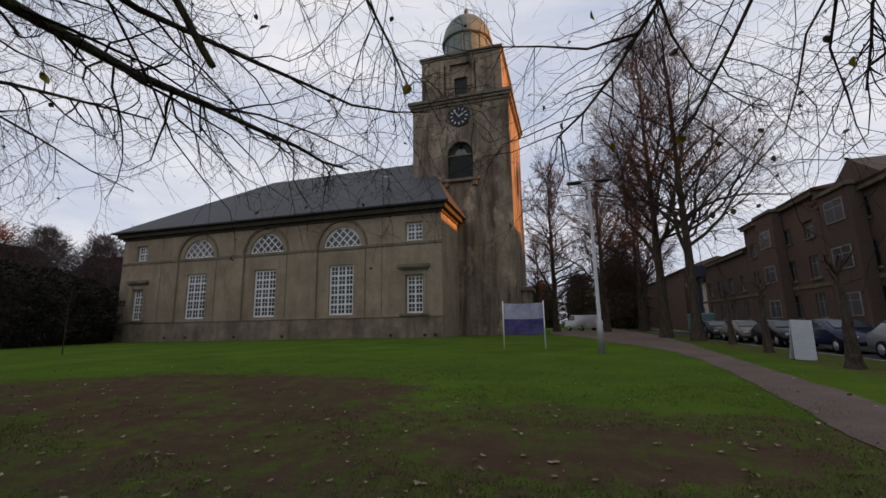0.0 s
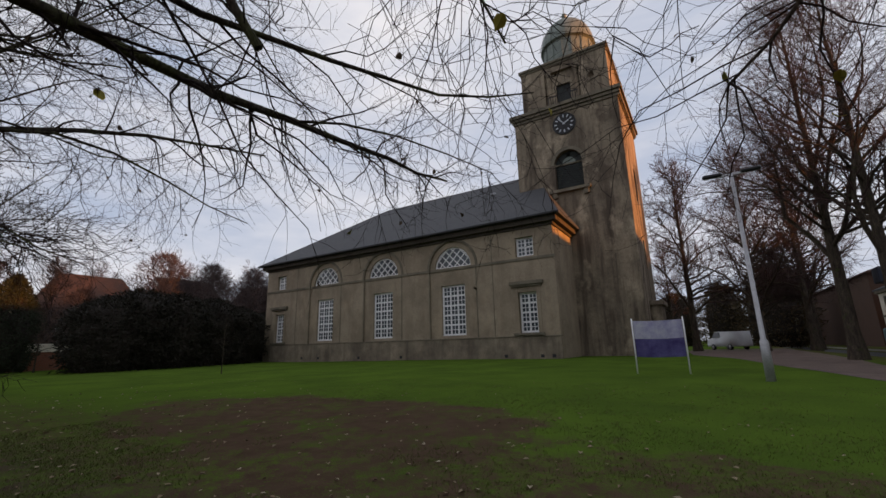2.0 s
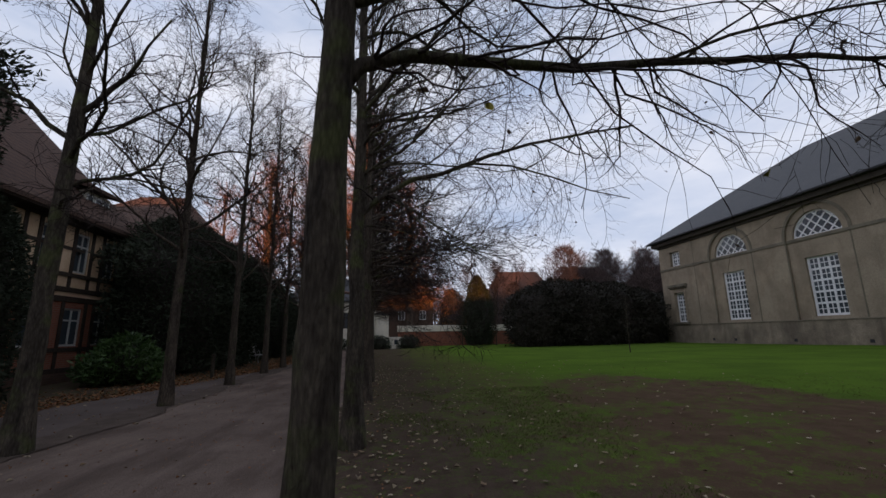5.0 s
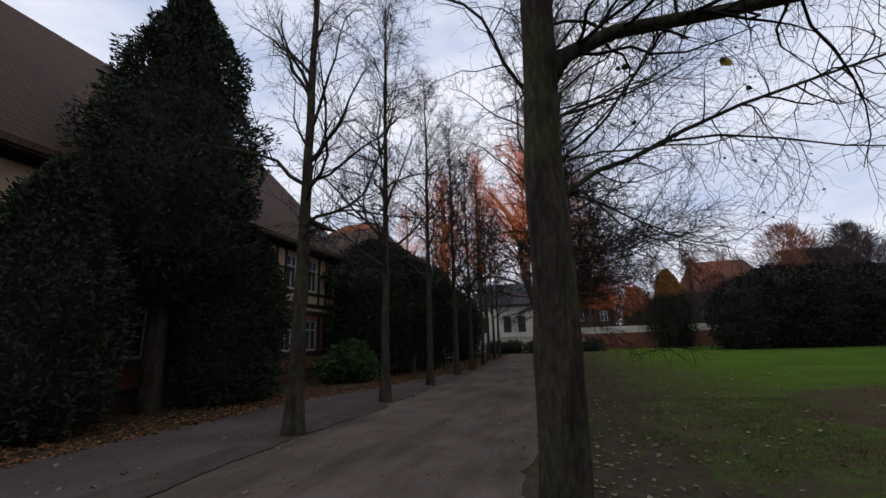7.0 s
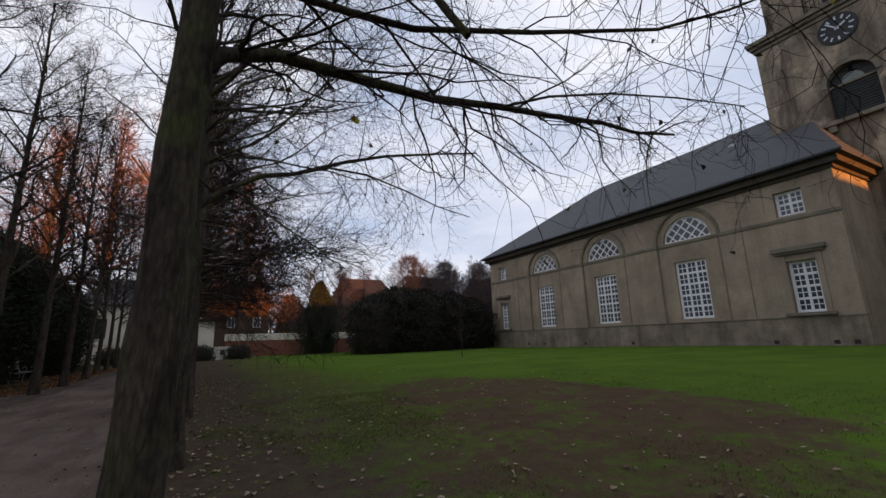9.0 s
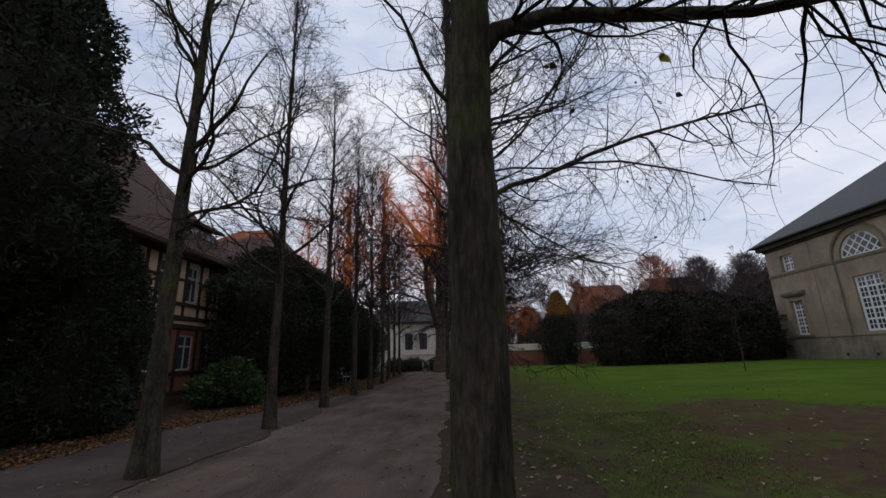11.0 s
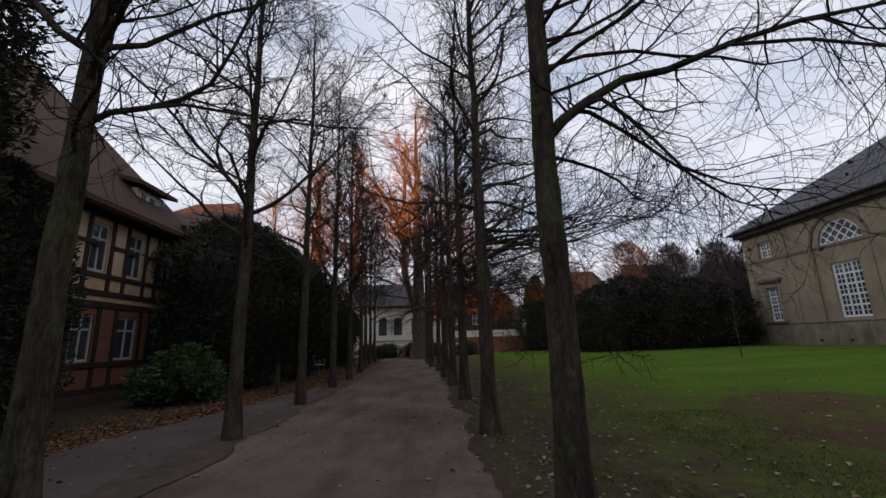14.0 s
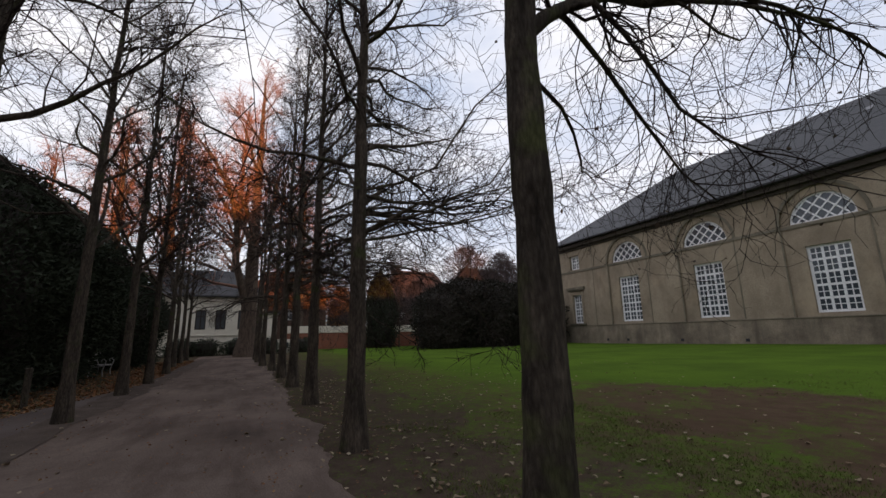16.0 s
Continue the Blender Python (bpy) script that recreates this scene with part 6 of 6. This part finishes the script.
def scroll(x, z0, s):
    """Curled iron end seen from the side: leg, arm and scroll."""
    t = Tubes()
    t.add([(x, -6.47, 0.0), (x, -6.51, 0.22), (x, -6.45, 0.45), (x, -6.41, 0.62), (x, -6.48, 0.72), (x, -6.57, 0.68), (x, -6.55, 0.6)], [0.022] * 7, 7)
    t.add([(x, -6.97, 0.0), (x, -6.93, 0.25), (x, -6.97, 0.5), (x, -7.07, 0.8), (x, -7.05, 0.98), (x, -6.95, 1.0), (x, -6.93, 0.92)], [0.022] * 7, 7)
    t.add([(x, -6.45, 0.43), (x, -6.70, 0.4), (x, -6.95, 0.43)], [0.022] * 3, 7)
    return t


for x in (-29.65, -28.55):
    me = scroll(x, 0, 1).mesh("scrolled_end", M_GREYSASH)
    for vv in me.vertices:
        vv.co -= ROOT[bench.name]
    part_mesh("scrolled_end", me, None, bench)
for k in range(5):
    part("seat_slat", worn(boxes((-29.68, -28.52, -6.93 + k * 0.1, -6.85 + k * 0.1, 0.44, 0.47)), 0.006), M_GREYSASH, bench)
for z in (0.62, 0.76, 0.9):
    part("back_slat", worn(boxes((-29.66, -28.54, -7.07, -7.04, z - 0.035, z + 0.035)), 0.006), M_GREYSASH, bench)

# ---- vehicles ----
def car(x, y, z, colour, label, van=False, turn=0.0, name="car"):
    """Side outline pushed across and narrowed above the waist; glass and wheels are parts."""
    t = thing(name, (x, y, z), label, "car", "parked cars")
    if van:
        low = [(-2.3, 0.35), (-2.35, 1.1), (-2.3, 1.95), (1.2, 2.0), (1.75, 1.3), (2.3, 1.05), (2.4, 0.6), (2.35, 0.35)]
        glassy = [(1.15, 1.92), (1.65, 1.3), (0.3, 1.3), (0.3, 1.92)]
        half = 0.95
    else:
        low = [(-2.1, 0.32), (-2.18, 0.6), (-2.1, 0.92), (-1.75, 0.98), (-1.25, 1.4), (-0.6, 1.47), (0.2, 1.45), (0.95, 1.0), (1.85, 0.84), (2.12, 0.62), (2.15, 0.34)]
        glassy = [(-1.2, 1.36), (-0.6, 1.42), (0.18, 1.4), (0.8, 1.0), (-1.6, 1.0)]
        half = 0.86
    bm = bmesh.new()
    prism(bm, low, -half, half)
    for v in bm.verts:
        if v.co.z > 1.05:
            v.co.y *= 0.82
    bmesh.ops.recalc_face_normals(bm, faces=bm.faces)
    bmesh.ops.bevel(bm, geom=list(bm.edges), offset=0.06, segments=2, affect="EDGES")
    m4 = Matrix.Translation((x, y, z)) @ Matrix.Rotation(radians(90 + turn), 4, "Z")

    def put(nm, b, material, parent=t, smooth=True):
        bmesh.ops.transform(b, matrix=m4, verts=b.verts)
        return part(nm, b, material, parent, smooth=smooth)

    put("body", bm, colour)
    for s in (-1, 1):
        g2 = bmesh.new()
        prism(g2, glassy, s * half * 0.82 - 0.0, s * half * 0.82 + 0.035 * s)
        for v in g2.verts:
            if v.co.z < 1.1 and not van:
                v.co.y += 0.07 * s
        bmesh.ops.recalc_face_normals(g2, faces=g2.faces)
        put("side_window", g2, M_PANE, smooth=False)
    front = boxes((-0.02, 0.02, -half * 0.72, half * 0.72, -0.3, 0.3))
    bmesh.ops.transform(front, matrix=Matrix.Translation((1.45, 0, 1.65) if van else (0.62, 0, 1.23)) @ Matrix.Rotation(radians(-40 if van else -58), 4, "Y"), verts=front.verts)
    put("windscreen", front, M_PANE, smooth=False)
    for wx in (-1.3, 1.35):
        for s in (-1, 1):
            w = lathe([(0.2, -0.1), (0.31, -0.1), (0.32, -0.06), (0.32, 0.06), (0.31, 0.1), (0.2, 0.1)], 0, 0, 18)
            bmesh.ops.transform(w, matrix=Matrix.Translation((wx, s * (half - 0.06), 0.32)) @ Matrix.Rotation(math.pi / 2, 4, "X"), verts=w.verts)
            wh = put("wheel", w, M_RUBBER)
            r = lathe([(0.19, -0.105), (0.19, 0.105)], 0, 0, 14)
            bmesh.ops.transform(r, matrix=Matrix.Translation((wx, s * (half - 0.055), 0.32)) @ Matrix.Rotation(math.pi / 2, 4, "X"), verts=r.verts)
            put("rim", r, M_STEEL, wh)
    for s in (-1, 1):
        l = worn(boxes((2.06, 2.14, s * half * 0.7 - 0.15, s * half * 0.7 + 0.15, 0.62, 0.76)), 0.02)
        put("headlight", l, M_BOARD)
    return t


M_SILVER = mat("silver_car_paint", (0.32, 0.33, 0.33), (0.28, 0.29, 0.29), 1, 0.35, 0, metal=0.4)
M_NAVY = mat("navy_car_paint", (0.015, 0.02, 0.06), None, 1, 0.3, 0)
M_DARKCAR = mat("black_car_paint", (0.015, 0.016, 0.018), None, 1, 0.3, 0)
M_CREAM = mat("beige_car_paint", (0.20, 0.19, 0.15), None, 1, 0.35, 0)
M_WHITECAR = mat("white_car_paint", (0.6, 0.61, 0.62), (0.55, 0.56, 0.57), 1, 0.35, 0)
for y, c, label in ((18.6, M_SILVER, "silver estate car parked at the kerb"), (24.0, M_NAVY, "dark blue car parked at the kerb"), (29.4, M_DARKCAR, "black car parked at the kerb"), (35.0, M_CREAM, "beige car parked at the kerb"), (41.0, M_DARKCAR, "black car parked at the kerb"), (13.2, M_DARKCAR, "black car parked at the kerb")):
    car(10.9, y, -0.1, c, label, turn=180)
car(0.7, 58.5, ground_z(0.7, 58.5), M_WHITECAR, "white van parked beyond the church", True, 35, "van")
trailer = thing("covered_trailer", (11.4, 46.5, -0.1), "teal tarpaulin-covered trailer parked at the kerb", "trailer")
part("tarpaulin", worn(boxes((10.5, 12.3, 45.2, 47.8, 0.5, 2.1)), 0.12), M_TEAL, trailer)
part("chassis", boxes((10.6, 12.2, 45.1, 47.9, 0.28, 0.48)), M_BLACK, trailer)
for s in (10.62, 12.18):
    w = lathe([(0.3, -0.1), (0.32, 0.0), (0.3, 0.1)], 0, 0, 16)
    bmesh.ops.transform(w, matrix=Matrix.Translation((s, 46.5, 0.22)) @ Matrix.Rotation(math.pi / 2, 4, "Y"), verts=w.verts)
    part("wheel", w, M_RUBBER, trailer)
hoist = thing("loading_hoist", (13.0, 52.0, -0.1), "dark blue lifting hoist standing by the kerb", "hoist")
part("mast", worn(boxes((12.7, 13.2, 51.7, 52.2, -0.1, 6.4)), 0.04), M_BLUE, hoist)
part("platform", worn(boxes((12.0, 13.7, 51.2, 52.8, 6.0, 7.4)), 0.08), M_BLUE, hoist)
part("base", worn(boxes((12.1, 13.08, 51.0, 53.0, -0.1, 0.6)), 0.06), M_BLUE, hoist)


# ---- fallen leaves and grass ----
def scatter_leaves(name, seed, count, where, size, material, label):
    rng = random.Random(seed)
    v, f = [], []
    while count:
        x, y, ok = where(rng)
        if not ok:
            continue
        count -= 1
        z = ground_z(x, y) + 0.018
        a, s = rng.uniform(0, 2 * math.pi), size * rng.uniform(0.55, 1.35)
        c, d = math.cos(a), math.sin(a)
        curl, tip = rng.uniform(0.0, 0.5) * s, rng.uniform(-0.1, 0.4) * s
        k = len(v)
        for px, py, pz in ((-0.5, 0, 0), (-0.15, 0.36, curl), (0.5, 0, tip), (-0.15, -0.36, curl * rng.uniform(0.3, 1)), (0.2, 0.3, curl * 0.8), (0.2, -0.3, curl * 0.7)):
            v.append((x + s * (px * c - py * d), y + s * (px * d + py * c), z + max(0, pz)))
        f += [(k, k + 4, k + 1), (k, k + 2, k + 4), (k, k + 5, k + 2), (k, k + 3, k + 5)]
    me = bpy.data.meshes.new(name)
    me.from_pydata(v, [], f)
    me.materials.append(material)
    return tagged(new(name, me), label, "leaves", kind="stuff")


def on_lawn(rng):
    x, y = rng.uniform(-22, 4), 0.6 + rng.expovariate(0.28)
    return x, y, y < 16


def on_path(rng):
    x = rng.uniform(-30, 2)
    y = rng.uniform(avenue_left(x), avenue_right(x))
    return x, y, rng.random() < 0.2 + 0.65 * abs((y - avenue_right(x)) < -3.2) or y > avenue_right(x) - 0.8


def on_verge(rng):
    x = rng.uniform(-40, -4)
    y = avenue_left(x) - abs(rng.gauss(0, 1.3)) + 0.25
    return x, y, y > HY + 0.2


def crumbs(rng):
    x = rng.uniform(-18, 1)
    return x, rng.uniform(avenue_left(x) - 0.2, avenue_right(x) + 1.2), True


def under_trees(rng):
    x = rng.uniform(-38, 3)
    y = avenue_right(x) + rng.gauss(0.5, 0.55)
    return x, y, True


scatter_leaves("fallen_leaves", 51, 1700, on_lawn, 0.064, M_LEAF, "pale and brown leaves scattered over the lawn")
scatter_leaves("fallen_leaves", 52, 420, on_path, 0.07, M_LEAF, "pale dry leaves scattered over the gravel path")
scatter_leaves("leaf_crumbs", 55, 2600, crumbs, 0.03, M_ORANGELEAF, "small brown leaf crumbs trodden into the gravel")
scatter_leaves("leaf_litter", 53, 9000, on_verge, 0.085, M_ORANGELEAF, "orange-brown leaf litter along the verge")
scatter_leaves("leaf_litter", 54, 520, under_trees, 0.06, M_LEAF, "dry leaf litter under the lime trees")


def grass(name, seed, count, where, height):
    rng = random.Random(seed)
    v, f = [], []
    for _ in range(count):
        x, y, ok = where(rng)
        if not ok:
            continue
        n = noise.noise((x * 0.55, y * 0.9, 5.0)) + 0.5 * noise.noise((x * 2.2, y * 2.2, 2.0))
        bare = 1.3 * max(0, 1 - ((x + 9.0) / 6.6) ** 2 - ((y - 7.5) / 3.0) ** 2) + 1.3 * max(0, 1 - ((x + 0.9) / 2.5) ** 2 - ((y - 5.3) / 1.2) ** 2) + 0.8 * max(0, 1 - ((x + 5.4) / 3.2) ** 2 - ((y - 4.3) / 1.5) ** 2)
        bare += max(0, (4.0 - y) / 6.0)
        if n < rng.uniform(-0.5, 0.25) + bare:
            continue
        z = ground_z(x, y) - 0.005
        for _ in range(3):
            a, h = rng.uniform(0, 2 * math.pi), height * rng.uniform(0.5, 1.3)
            bx, by = x + rng.gauss(0, 0.03), y + rng.gauss(0, 0.03)
            lx, ly = rng.gauss(0, 0.5) * h, rng.gauss(0, 0.5) * h
            w = 0.005
            k = len(v)
            v += [(bx - w * math.cos(a), by - w * math.sin(a), z), (bx + w * math.cos(a), by + w * math.sin(a), z), (bx + lx, by + ly, z + h)]
            f.append((k, k + 1, k + 2))
    me = bpy.data.meshes.new(name)
    me.from_pydata(v, [], f)
    me.materials.append(M_GRASSBLADE)
    return tagged(new(name, me), "short trodden grass on the lawn", "grass", kind="stuff")


def turf_near(rng):
    x = rng.uniform(-13, 3.0)
    y = 1.0 + rng.expovariate(0.22)
    return x, y, y < 16 and y > avenue_right(x) + 0.3


grass("grass", 61, 75000, turf_near, 0.034)
